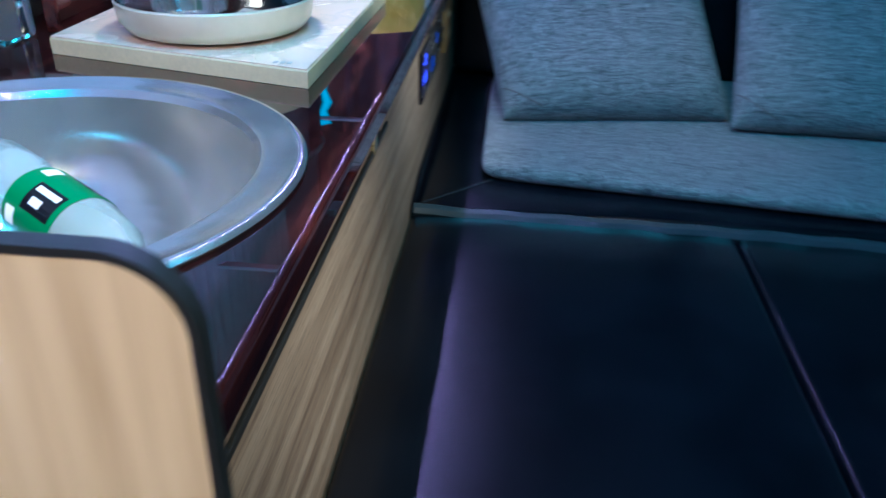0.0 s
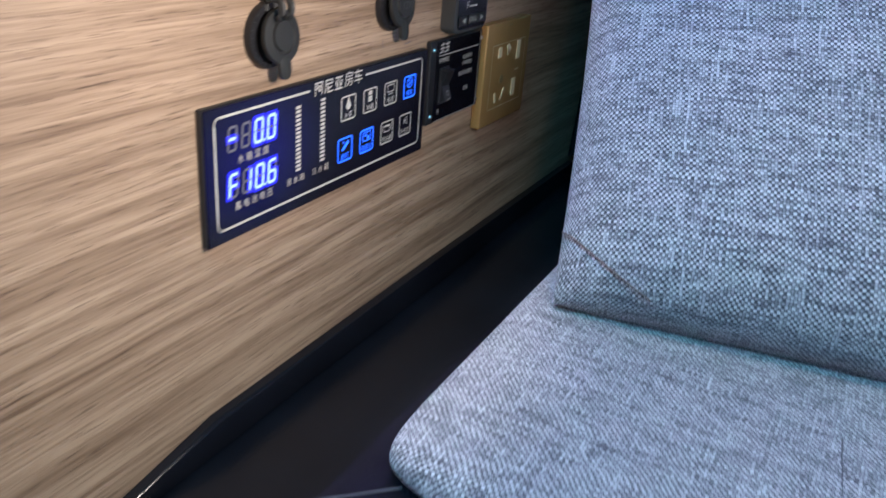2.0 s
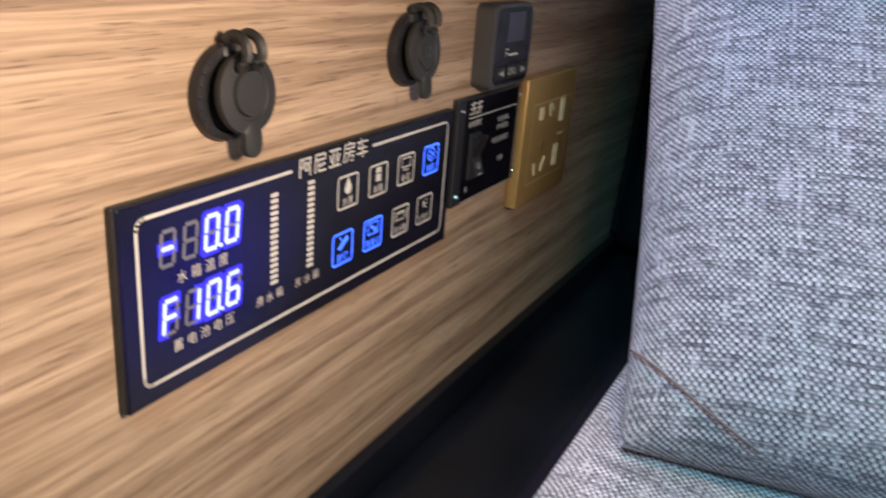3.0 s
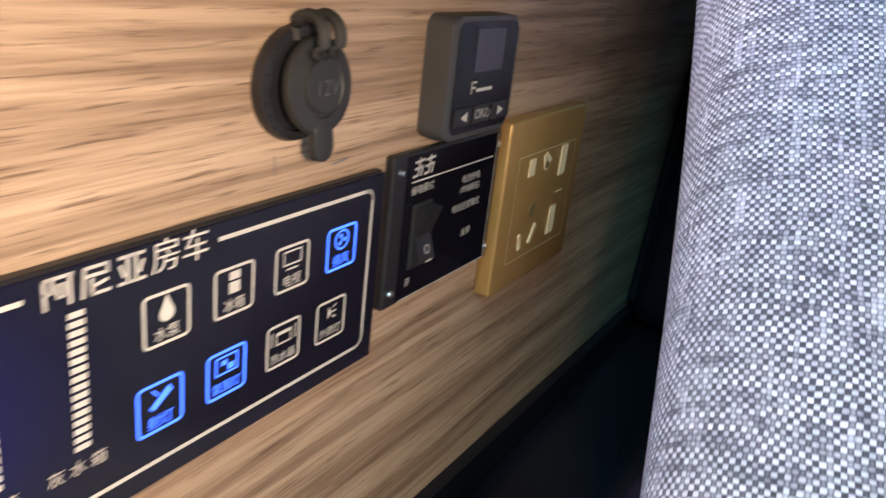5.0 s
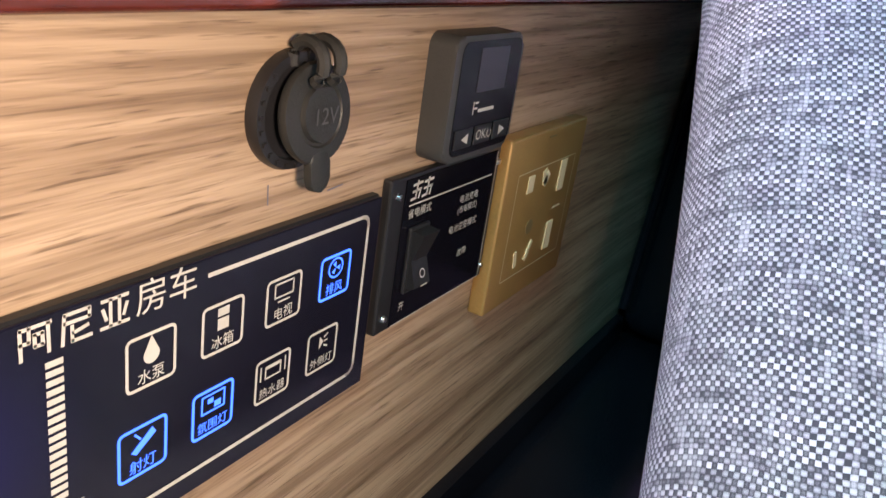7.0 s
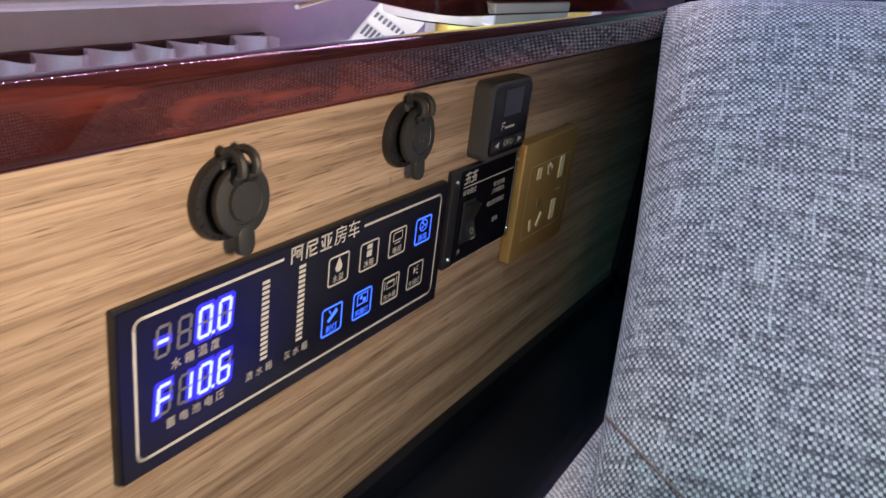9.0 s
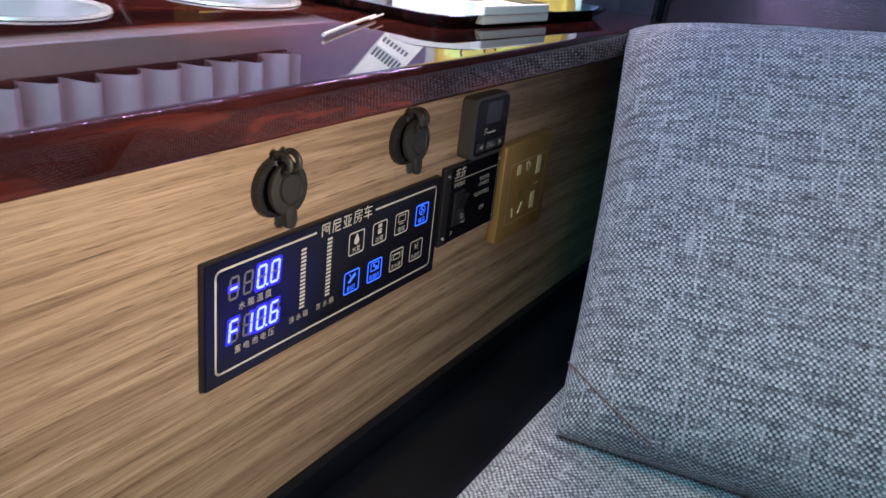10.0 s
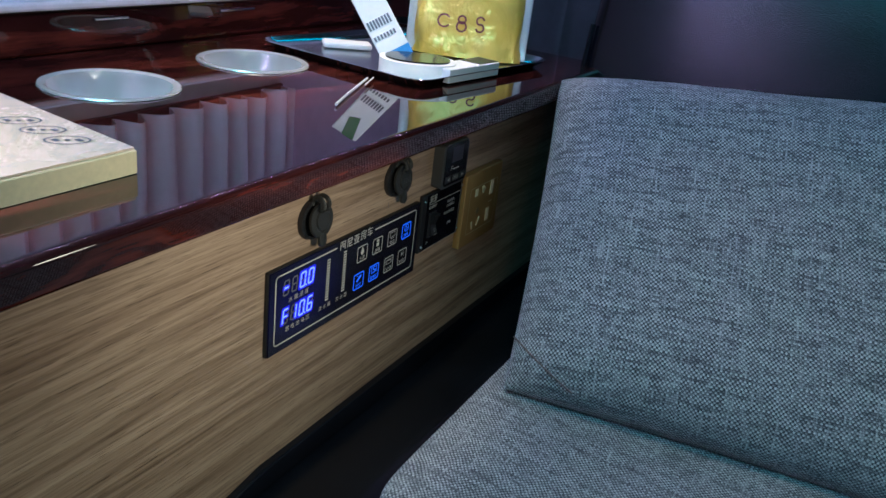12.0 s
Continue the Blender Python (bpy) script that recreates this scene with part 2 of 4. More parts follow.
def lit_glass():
    """Black glass with the digits' blue glow put in as emission that fades outwards."""
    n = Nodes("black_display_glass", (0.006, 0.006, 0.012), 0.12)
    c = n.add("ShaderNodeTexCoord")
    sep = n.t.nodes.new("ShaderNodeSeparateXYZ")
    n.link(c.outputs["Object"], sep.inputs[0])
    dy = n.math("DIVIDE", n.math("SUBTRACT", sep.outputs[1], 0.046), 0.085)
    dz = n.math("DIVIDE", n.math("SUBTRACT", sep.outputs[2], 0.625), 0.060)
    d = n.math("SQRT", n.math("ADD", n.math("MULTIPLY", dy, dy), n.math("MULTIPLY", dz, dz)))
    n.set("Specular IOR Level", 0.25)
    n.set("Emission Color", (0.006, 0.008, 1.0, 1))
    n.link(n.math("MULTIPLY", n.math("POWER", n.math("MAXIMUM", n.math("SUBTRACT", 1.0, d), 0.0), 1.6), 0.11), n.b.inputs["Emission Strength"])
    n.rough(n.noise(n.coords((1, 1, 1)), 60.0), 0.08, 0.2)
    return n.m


DISPLAYGLASS = lit_glass()
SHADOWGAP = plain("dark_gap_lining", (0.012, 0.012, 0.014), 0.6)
WHITEINK = plain("white_print", (0.40, 0.385, 0.355), 0.5)
GREYINK = plain("grey_unlit_segment", (0.10, 0.10, 0.13), 0.5)
REDINK = plain("dark_red_print", (0.18, 0.03, 0.05), 0.5)
BLUELIT = glow("blue_lit_segment", (0.07, 0.11, 1.0), 10.0)
# Halo of the lit segments, drawn as wider dim emissive strokes.
HALO = glow("blue_light_bleed", (0.003, 0.005, 1.0), 1.5)
ICONLIT = glow("blue_lit_icon", (0.01, 0.12, 1.0), 2.8)
WHITE = plain("white_card", (0.80, 0.80, 0.80), 0.5, amount=0.05)
BLUECARD = plain("blue_print", (0.03, 0.25, 0.62), 0.5)
GREENCARD = plain("green_film", (0.008, 0.15, 0.04), 0.35)
WELL = brushed("satin_stainless_steel", (0.80, 0.80, 0.79), 0.24, (9, 9, 2))
WELL.node_tree.nodes["Principled BSDF"].inputs["Metallic"].default_value = 0.6
FADEDINK = plain("faded_grey_print", (0.36, 0.33, 0.30), 0.5)
FOIL = foil()
SILVERFOIL = plain("silver_white_film", (0.74, 0.74, 0.76), 0.3, 0.2)
CLEAR = clear("clear_plastic", (0.90, 0.96, 0.96), 0.08)
MILKY = Nodes("frosted_clear_plastic", (0.68, 0.80, 0.80), 0.12)
MILKY.set("Transmission Weight", 0.7)
MILKY = MILKY.m
CURTAIN = plain("pale_lavender_curtain", (0.60, 0.57, 0.61), 0.85, grain=500, amount=0.1, bump=0.3)
DARKCLOTH = plain("dark_blue_grey_curtain", (0.05, 0.055, 0.07), 0.85, grain=500, amount=0.25, bump=0.3)
# Black edge piping, base lightened towards cyan to carry its highlight.
PIPING = plain("lightened_glossy_piping", (0.03, 0.04, 0.045), 0.40, grain=300)
PIPING.node_tree.nodes["Principled BSDF"].inputs["Specular IOR Level"].default_value = 1.0
PIPING.node_tree.nodes["Principled BSDF"].inputs["Coat Weight"].default_value = 1.0
PIPING.node_tree.nodes["Principled BSDF"].inputs["Coat Roughness"].default_value = 0.3
PANEL = plain("grey_lining_panel", (0.22, 0.215, 0.22), 0.6, grain=30)
FLOORING = plain("dark_vinyl_floor", (0.08, 0.075, 0.07), 0.5, grain=40)
LED = glow("lavender_led", (0.58, 0.42, 0.96), 1600.0)
CYANPANE = glow("cyan_glow_pane", (0.0, 0.62, 1.0), 5.0)

# ---- building helpers ----
def part(name, bm, material, parent=None, label="", smooth=False):
    """Links a bmesh as one mesh object under a thing or a part."""
    bmesh.ops.recalc_face_normals(bm, faces=bm.faces)
    me = bpy.data.meshes.new(name)
    bm.to_mesh(me)
    bm.free()
    me.materials.append(material)
    if smooth:
        for p in me.polygons:
            p.use_smooth = True
        me.set_sharp_from_angle(angle=radians(40))
    ob = new(name, me)
    ob.parent = parent
    if label:
        ob["label"] = label
    return ob


def thing(name, at, label, category, group=""):
    """A top-level thing: an Empty at its base."""
    ob = new(name)
    ob.location = at
    ob.empty_display_size = 0.02
    bpy.context.view_layer.update()
    return tagged(ob, label, category, group)


def under(ob):
    """Keeps a part's world place when its parent stands elsewhere."""
    p = ob.parent
    while p is not None and p.parent is not None:
        p = p.parent
    ob.matrix_parent_inverse = Matrix.Translation(p.location).inverted() if ob.parent is p else Matrix()
    return ob


def place(name, bm, material, parent, label="", smooth=False):
    return under(part(name, bm, material, parent, label, smooth))


def box(lo, hi, bevel=0.0, seg=2, bm=None):
    out = bm or bmesh.new()
    made = bmesh.ops.create_cube(out, size=1.0)["verts"]
    for v in made:
        for i in range(3):
            v.co[i] = lo[i] if v.co[i] < 0 else hi[i]
    if bevel:
        edges = list({e for v in made for e in v.link_edges})
        bmesh.ops.bevel(out, geom=edges, offset=bevel, segments=seg, affect="EDGES", profile=0.5)
    return out


def prism(points, lo, hi, axis=0, bm=None, bevel=0.0):
    """An outline in the two other axes, drawn out along an axis from lo to hi."""
    out = bm or bmesh.new()

    def co(p, d):
        c = list(p)
        c.insert(axis, d)
        return c

    a = [out.verts.new(co(p, lo)) for p in points]
    b = [out.verts.new(co(p, hi)) for p in points]
    out.faces.new(a), out.faces.new(b)
    for i in range(len(a)):
        j = (i + 1) % len(a)
        out.faces.new((a[i], a[j], b[j], b[i]))
    if bevel:
        edges = [e for e in out.edges if e.verts[0] in b and e.verts[1] in b]
        bmesh.ops.bevel(out, geom=edges, offset=bevel, segments=2, affect="EDGES", profile=0.5)
    return out


def lathe(profile, m=Matrix(), n=64, bm=None, close=False):
    """Turns (radius, height) pairs round the local z axis, and lays the result by m."""
    out = bm or bmesh.new()
    rings = []
    for r, z in profile:
        if r < 1e-5:
            rings.append([out.verts.new(m @ Vector((0, 0, z)))])
        else:
            rings.append([out.verts.new(m @ Vector((r * math.cos(2 * math.pi * i / n), r * math.sin(2 * math.pi * i / n), z))) for i in range(n)])
    if close:
        rings.append(rings[0])
    for a, b in zip(rings, rings[1:]):
        for i in range(n):
            j = (i + 1) % n
            q = [a[i % len(a)], a[j % len(a)], b[j % len(b)], b[i % len(b)]]
            q = [v for k, v in enumerate(q) if v not in q[:k]]
            if len(q) > 2:
                out.faces.new(q)
    return out


def rounded(cx, cy, w, h, r, n=5):
    pts = []
    for sx, sy, a in ((1, 1, 0), (-1, 1, 90), (-1, -1, 180), (1, -1, 270)):
        for i in range(n + 1):
            t = radians(a + 90 * i / n)
            pts.append((cx + sx * (w / 2 - r) + r * math.cos(t), cy + sy * (h / 2 - r) + r * math.sin(t)))
    return pts


def outline(points, width, lo, hi, bm=None):
    """A closed line of that width along points (y, z), standing off the wall from lo to hi."""
    out = bm or bmesh.new()
    c = Vector((sum(p[0] for p in points) / len(points), sum(p[1] for p in points) / len(points)))
    n = len(points)
    inner = []
    for i in range(n):
        p, a, b = Vector(points[i]), Vector(points[i - 1]), Vector(points[(i + 1) % n])
        d = (b - a).normalized()
        nrm = Vector((-d.y, d.x))
        if nrm.dot(c - p) < 0:
            nrm = -nrm
        inner.append(p + nrm * width)
    for i in range(n):
        j = (i + 1) % n
        quad = [points[i], points[j], inner[j], inner[i]]
        va = [out.verts.new((hi, q[0], q[1])) for q in quad]
        out.faces.new(va)
    return out


def stroke(points, width, x, bm=None):
    """A flat open line in the wall's plane, at the distance x from it."""
    out = bm or bmesh.new()
    for a, b in zip(points, points[1:]):
        a, b = Vector(a), Vector(b)
        d = (b - a).normalized()
        nrm = Vector((-d.y, d.x)) * width / 2
        a, b = a - d * width * 0.3, b + d * width * 0.3
        out.faces.new([out.verts.new((x, q.x, q.y)) for q in (a - nrm, b - nrm, b + nrm, a + nrm)])
    return out


def lettering(name, text, size, at, material, parent, turn=None, stretch=1.0, label=""):
    """Flat writing. It reads along +y and stands up along +z, facing +x, unless turned."""
    cu = bpy.data.curves.new(name, "FONT")
    cu.body, cu.size, cu.align_x, cu.align_y = text, size, "CENTER", "CENTER"
    cu.fill_mode = "FRONT"
    tmp = new(name, cu)
    bpy.context.view_layer.update()
    me = bpy.data.meshes.new_from_object(tmp.evaluated_get(bpy.context.evaluated_depsgraph_get()))
    bpy.data.objects.remove(tmp)
    m = turn if turn is not None else Matrix(((0, 0, 1, 0), (1, 0, 0, 0), (0, 1, 0, 0), (0, 0, 0, 1)))
    me.transform(Matrix.Translation(at) @ m @ Matrix.Diagonal((stretch, 1, 1, 1)))
    me.materials.clear()
    me.materials.append(material)
    ob = new(name, me)
    ob.parent = parent
    if label:
        ob["label"] = label
    return under(ob)


def cushion(corners, thick, power, soft, wrinkle, seed, n=44, tuck=0.0, corner=0.0):
    """A stuffed cushion between four corners (bl, br, tr, tl), with a seam round its edge and UV in metres."""
    bl, br, tr, tl = (Vector(c) for c in corners)
    up = (br - bl).cross(tl - bl).normalized()
    wide, high = (br - bl).length, (tl - bl).length
    bm = bmesh.new()
    uvl = bm.loops.layers.uv.new("UVMap")
    sheets = []
    for side in (1, -1):
        rows = []
        for j in range(n + 1):
            row = []
            for i in range(n + 1):
                u, v = 0.5 - 0.5 * math.cos(math.pi * i / n), 0.5 - 0.5 * math.cos(math.pi * j / n)
                a, b = abs(2 * u - 1), abs(2 * v - 1)
                f = ((1 - a ** power) * (1 - b ** power)) ** soft if a < 1 and b < 1 else 0.0
                pinch = tuck * (1 - a * a) * b ** 6 * high, tuck * (1 - b * b) * a ** 6 * wide
                uu, vv = u + (0.5 - u) * 2 * pinch[1] / wide, v + (0.5 - v) * 2 * pinch[0] / high
                cut = corner * (a * b) ** 14
                uu, vv = uu + math.copysign(cut / wide, 0.5 - u), vv + math.copysign(cut / high, 0.5 - v)
                p = bl * (1 - uu) * (1 - vv) + br * uu * (1 - vv) + tr * uu * vv + tl * (1 - uu) * vv
                w = noise.noise(Vector((u * 4 + seed, v * 4, side))) + 0.5 * noise.noise(Vector((u * 11, v * 9 + seed, side)))
                p = p + up * side * (thick / 2 * f + wrinkle * w * f)
                edge = i in (0, n) or j in (0, n)
                vert = sheets[0][j][i][0] if side < 0 and edge else bm.verts.new(p)
                row.append([vert, p, None])
            rows.append(row)
        # lengths along the cloth give the weave an even thread count
        h = n // 2
        for j in range(n + 1):
            for i in range(n + 1):
                rows[j][i][2] = [0.0, 0.0]
        for j in range(n + 1):
            for step in (1, -1):
                s, i = 0.0, h
                while 0 <= i + step <= n:
                    s += (rows[j][i + step][1] - rows[j][i][1]).length
                    i += step
                    rows[j][i][2][0] = step * s
            for step in (1, -1):
                s, i = 0.0, h
                while 0 <= i + step <= n:
                    s += (rows[i + step][j][1] - rows[i][j][1]).length
                    i += step
                    rows[i][j][2][1] = step * s
        sheets.append(rows)
    for rows in sheets:
        for j in range(n):
            for i in range(n):
                quad = [rows[j][i], rows[j][i + 1], rows[j + 1][i + 1], rows[j + 1][i]]
                f = bm.faces.new([q[0] for q in quad])
                for loop, q in zip(f.loops, quad):
                    loop[uvl].uv = q[2]
    return bm


def tube(points, radius, bm=None, n=8):
    """A round cord along points."""
    out = bm or bmesh.new()
    pts = [Vector(p) for p in points]
    rings = []
    for i, p in enumerate(pts):
        d = (pts[min(i + 1, len(pts) - 1)] - pts[max(i - 1, 0)]).normalized()
        s = d.cross(Vector((0, 0, 1)) if abs(d.z) < 0.9 else Vector((1, 0, 0))).normalized()
        t = d.cross(s)
        rings.append([out.verts.new(p + radius * (math.cos(2 * math.pi * k / n) * s + math.sin(2 * math.pi * k / n) * t)) for k in range(n)])
    for a, b in zip(rings, rings[1:]):
        for k in range(n):
            out.faces.new((a[k], a[(k + 1) % n], b[(k + 1) % n], b[k]))
    out.faces.new(rings[0]), out.faces.new(rings[-1])
    return out

# ---- the van's shell ----
TOP, LIP, BACK = 0.770, 0.035, -0.405      # counter height, front edge, rear edge
FAR, NEAR = 0.80, -1.075                    # counter's ends
shell = [("floor", (-0.80, -2.60, -0.05), (1.60, 1.60, 0.0), FLOORING, "dark vinyl floor of the van"),
         ("ceiling", (-0.80, -2.60, 1.98), (1.60, 1.60, 2.03), PANEL, "grey lined ceiling of the van"),
         ("wall_left", (-0.80, -2.60, 0.0), (-0.66, 1.60, 1.98), PANEL, "grey lining panel behind the counter"),
         ("wall_right", (1.46, -2.60, 0.0), (1.60, 1.60, 1.98), PANEL, "grey lining panel across the van"),
         ("wall_back", (-0.66, 1.46, 0.0), (1.46, 1.60, 1.98), PANEL, "grey lining at the rear of the van"),
         ("wall_front", (-0.66, -2.60, 0.0), (1.46, -2.46, 1.98), PANEL, "grey lining at the front of the van")]
for name, lo, hi, mat, label in shell:
    tagged(part(name, box(lo, hi), mat), label, "ceiling" if name == "ceiling" else name.split("_")[0], kind="structure")


def pleated(lo, hi, x, depth, wave, axis=1, bottom=0.0, top=1.9, seed=0.0, thick=0.003, even=0.6, lobe=0.7):
    """A hanging cloth with uneven folds, from lo to hi along y (axis 1) or x (axis 0)."""
    bm = bmesh.new()
    n, m = int((hi - lo) / 0.006), 14
    front, rear = [], []
    for sheet, off in ((front, 0.0), (rear, -thick)):
        for j in range(m + 1):
            row = []
            for i in range(n + 1):
                s = lo + (hi - lo) * i / n
                f = s / wave + even * noise.noise(Vector((s * 6, seed, 0)))
                d = depth * (0.5 + 0.5 * math.sin(2 * math.pi * f)) ** lobe + 0.006 * noise.noise(Vector((s * 14, j * 0.4, seed)))
                z = bottom + (top - bottom) * (j / m) + (0.006 * noise.noise(Vector((s * 17, 5, seed))) if j == 0 else 0)
                d *= 0.75 + 0.25 * j / m
                row.append(bm.verts.new((x + d + off, s, z) if axis == 1 else (s, x - d - off, z)))
            sheet.append(row)
    for rows in (front, rear):
        for j in range(m):
            for i in range(n):
                bm.faces.new((rows[j][i], rows[j][i + 1], rows[j + 1][i + 1], rows[j + 1][i]))
    for i in range(n):
        bm.faces.new((front[0][i], front[0][i + 1], rear[0][i + 1], rear[0][i]))
    return bm


# Dark strip that puts in the shade between window panel and curtain hem.
tagged(part("hem_shade_strip", box((-0.4985, -2.30, 0.884), (-0.490, 0.62, 0.935), 0.002), SHADOWGAP), "dark strip standing for the shaded gap under the curtain hem", "trim", kind="structure")
rail = thing("curtain_rail", (-0.44, 0.0, 1.80), "thin white metal rail holding the pale curtain", "curtain rail")
place("rod", tube([(-0.44, -2.3, 1.80), (-0.44, 0.62, 1.80)], 0.008), WHITE, rail)
for y in (-2.2, -0.8, 0.58):
    place("bracket", box((-0.66, y - 0.008, 1.79), (-0.44, y + 0.008, 1.81), 0.002), WHITE, rail)
curtain = tagged(part("window_curtain", pleated(-2.3, 0.60, -0.472, 0.048, 0.050, bottom=0.880, top=1.80, seed=2.0, even=0.35, lobe=0.45), CURTAIN, smooth=True),
                 "pale lavender pleated curtain hanging above the counter", "curtain")
side = tagged(part("window_panel", box((-0.655, -2.30, 0.70), (-0.50, 1.30, 1.80), 0.01), CURTAIN), "pale padded panel round the window behind the curtain", "panel", kind="structure")
tagged(part("rear_curtain", pleated(-0.60, 1.44, 1.20, 0.07, 0.16, axis=0, bottom=0.55, top=1.95, seed=9.0), DARKCLOTH, smooth=True),
       "dark blue-grey curtain hanging behind the backrest", "curtain")

# lamp strip over the counter: a profile on brackets and its row of diodes
SX, SZ0 = -0.070, 1.36
strip = thing("led_strip", (SX, -0.6, SZ0), "slim white profile with a row of lit lavender diodes", "lamp")
place("profile", box((SX - 0.012, -2.2, SZ0), (SX + 0.012, 1.10, SZ0 + 0.014), 0.002), WHITE, strip)
for y in (-2.0, -1.0, 0.1, 1.05):
    place("bracket", box((-0.66, y, SZ0 + 0.0145), (SX, y + 0.02, SZ0 + 0.022), 0.001), WHITE, strip)
bm = bmesh.new()
for k in range(235):
    y = -2.18 + k * 0.0139
    box((SX - 0.0016, y, SZ0 - 0.0026), (SX + 0.0016, y + 0.0026, SZ0 - 0.0005), bm=bm)
diodes = place("diode_row", bm, LED, strip, "row of lit lavender diodes")
diodes["kind"] = "stuff"

# unseen glowing cyan panel under the roof, added for the sink's reflection
cyan_panel = thing("reflection_panel", (-0.30, -1.95, 1.98), "unseen square cyan glowing panel with black frame, added for reflections", "roof vent")
place("frame", prism(rounded(-0.30, -1.95, 0.66, 0.66, 0.03), 1.955, 1.979, axis=2), BLACK, cyan_panel, "black frame")
place("pane", prism(rounded(-0.30, -1.95, 0.60, 0.60, 0.02), 1.951, 1.9545, axis=2), CYANPANE, cyan_panel, "cyan lit pane")

# window with cyan daylight at the rear corner
win = thing("window_1", (-0.45, 1.19, 1.10), "narrow window glowing with cyan daylight", "window")
win["kind"] = "structure"
place("pane", prism([(-0.462, 1.42), (-0.425, 1.41), (-0.438, 1.37), (-0.420, 1.34), (-0.436, 1.30), (-0.428, 1.27), (-0.445, 1.23), (-0.452, 1.29), (-0.446, 1.34), (-0.458, 1.37)], 1.10, 1.104, axis=1), CYANPANE, win, "cyan lit gap of the pane")
place("window_frame", box((-0.49, 1.106, 1.18), (-0.38, 1.125, 1.44), 0.004), BLACK, win, "black frame")

# ---- galley cabinet ----
FACE = 0.0
cab = thing("galley_cabinet", (-0.2, -0.15, 0.0), "galley cabinet with brown wood-grain laminate front and a drop flap", "cabinet")
place("carcass", box((BACK + 0.005, NEAR + 0.03, 0.02), (-0.032, FAR - 0.01, 0.560)), SHADOWGAP, cab, "dark inner carcass")
front = place("front_panel", box((-0.018, -0.345, 0.10), (FACE, FAR - 0.012, 0.741), 0.0008, 1), WOOD, cab)
# Pale strip makes the bright line along the panel's top edge.
place("pale_edge_strip", box((-0.016, -0.345, 0.7412), (0.0012, FAR - 0.012, 0.7435)), PALE, cab, "pale strip along the top edge")
# upper rail with an arched finger hole over the latch
hole = [(-0.411 - 0.027 * math.cos(radians(a)), 0.686 + 0.027 * math.sin(radians(a))) for a in range(0, 181, 12)]
pts = [(NEAR + 0.02, 0.7435), (NEAR + 0.02, 0.668), (-0.438, 0.668)] + hole + [(-0.384, 0.668), (-0.3465, 0.668), (-0.3465, 0.7435)]
place("upper_rail", prism(pts, -0.018, FACE), WOOD, cab)
door = place("flap_door", box((-0.018, NEAR + 0.02, 0.12), (0.0005, -0.3475, 0.6565), 0.001, 1), WOOD, cab)
place("door_groove", box((-0.017, NEAR + 0.02, 0.6567), (-0.006, -0.3467, 0.6678)), SHADOWGAP, cab, "black gap over the flap")
place("groove_seal", box((-0.006, NEAR + 0.02, 0.6572), (0.003, -0.338, 0.6660), 0.0015), RUBBER, cab, "black rubber seal")
latch = place("latch", box((-0.016, -0.4470, 0.660), (0.0045, -0.4275, 0.699), 0.002), BRASS, door, "worn brass latch plate")
place("latch_bolt", box((-0.015, -0.4265, 0.660), (-0.001, -0.4040, 0.703), 0.002), STEEL, door, "steel latch bolt")
place("latch_lining", box((-0.030, -0.445, 0.66), (-0.0185, -0.378, 0.725)), SHADOWGAP, door)

# partition at the counter's near end
PY = NEAR - 0.022
par = thing("end_partition", (-0.15, PY, 0.0), "pale wood partition with a rounded black edge strip", "partition")
PR, PT, PW = 0.034, 0.878, 0.004
CX0, CZ0 = 0.050 - PR, PT - PR
arc = [(CX0 + PR * math.cos(radians(a)), CZ0 + PR * math.sin(radians(a))) for a in range(0, 91, 9)]
outer = [(CX0 + (PR + PW) * math.cos(radians(a)), CZ0 + (PR + PW) * math.sin(radians(a))) for a in range(0, 91, 9)]
place("board", prism([(BACK - 0.04, 0.0), (0.050, 0.0)] + arc + [(BACK - 0.04, PT)], PY, PY + 0.008, axis=1), PALE, par)
rim = [(0.050, 0.0)] + arc + [(BACK - 0.04, PT)]
rim2 = [(0.050 + PW, 0.0)] + outer + [(BACK - 0.04, PT + PW)]
place("edge_strip", prism(rim + rim2[::-1], PY - 0.001, PY + 0.010, axis=1), RUBBER, par, "black rubber edge strip", True)

# ---- counter ----
SINK, SINK_R = (-0.232, -0.788), 0.237
CUPS = [(-0.262, 0.062), (-0.270, 0.287)]
CUP_R = 0.066


def slab_with_holes():
    bm = bmesh.new()
    loops = [[(-0.490, NEAR), (0.0, NEAR), (0.0, FAR), (-0.490, FAR)]]
    for (cx, cy), r in [(SINK, SINK_R - 0.012)] + [(c, CUP_R - 0.004) for c in CUPS]:
        loops.append([(cx + r * math.cos(2 * math.pi * i / 48), cy + r * math.sin(2 * math.pi * i / 48)) for i in range(48)])
    edges, tops = [], []
    for pts in loops:
        vs = [bm.verts.new((x, y, TOP)) for x, y in pts]
        tops.append(vs)
        edges += [bm.edges.new((vs[i], vs[(i + 1) % len(vs)])) for i in range(len(vs))]
    bmesh.ops.triangle_fill(bm, edges=edges, use_beauty=True)
    for vs in tops:
        low = [bm.verts.new((v.co.x, v.co.y, TOP - 0.028)) for v in vs]
        for i in range(len(vs)):
            j = (i + 1) % len(vs)
            bm.faces.new((vs[i], vs[j], low[j], low[i]))
    return bm


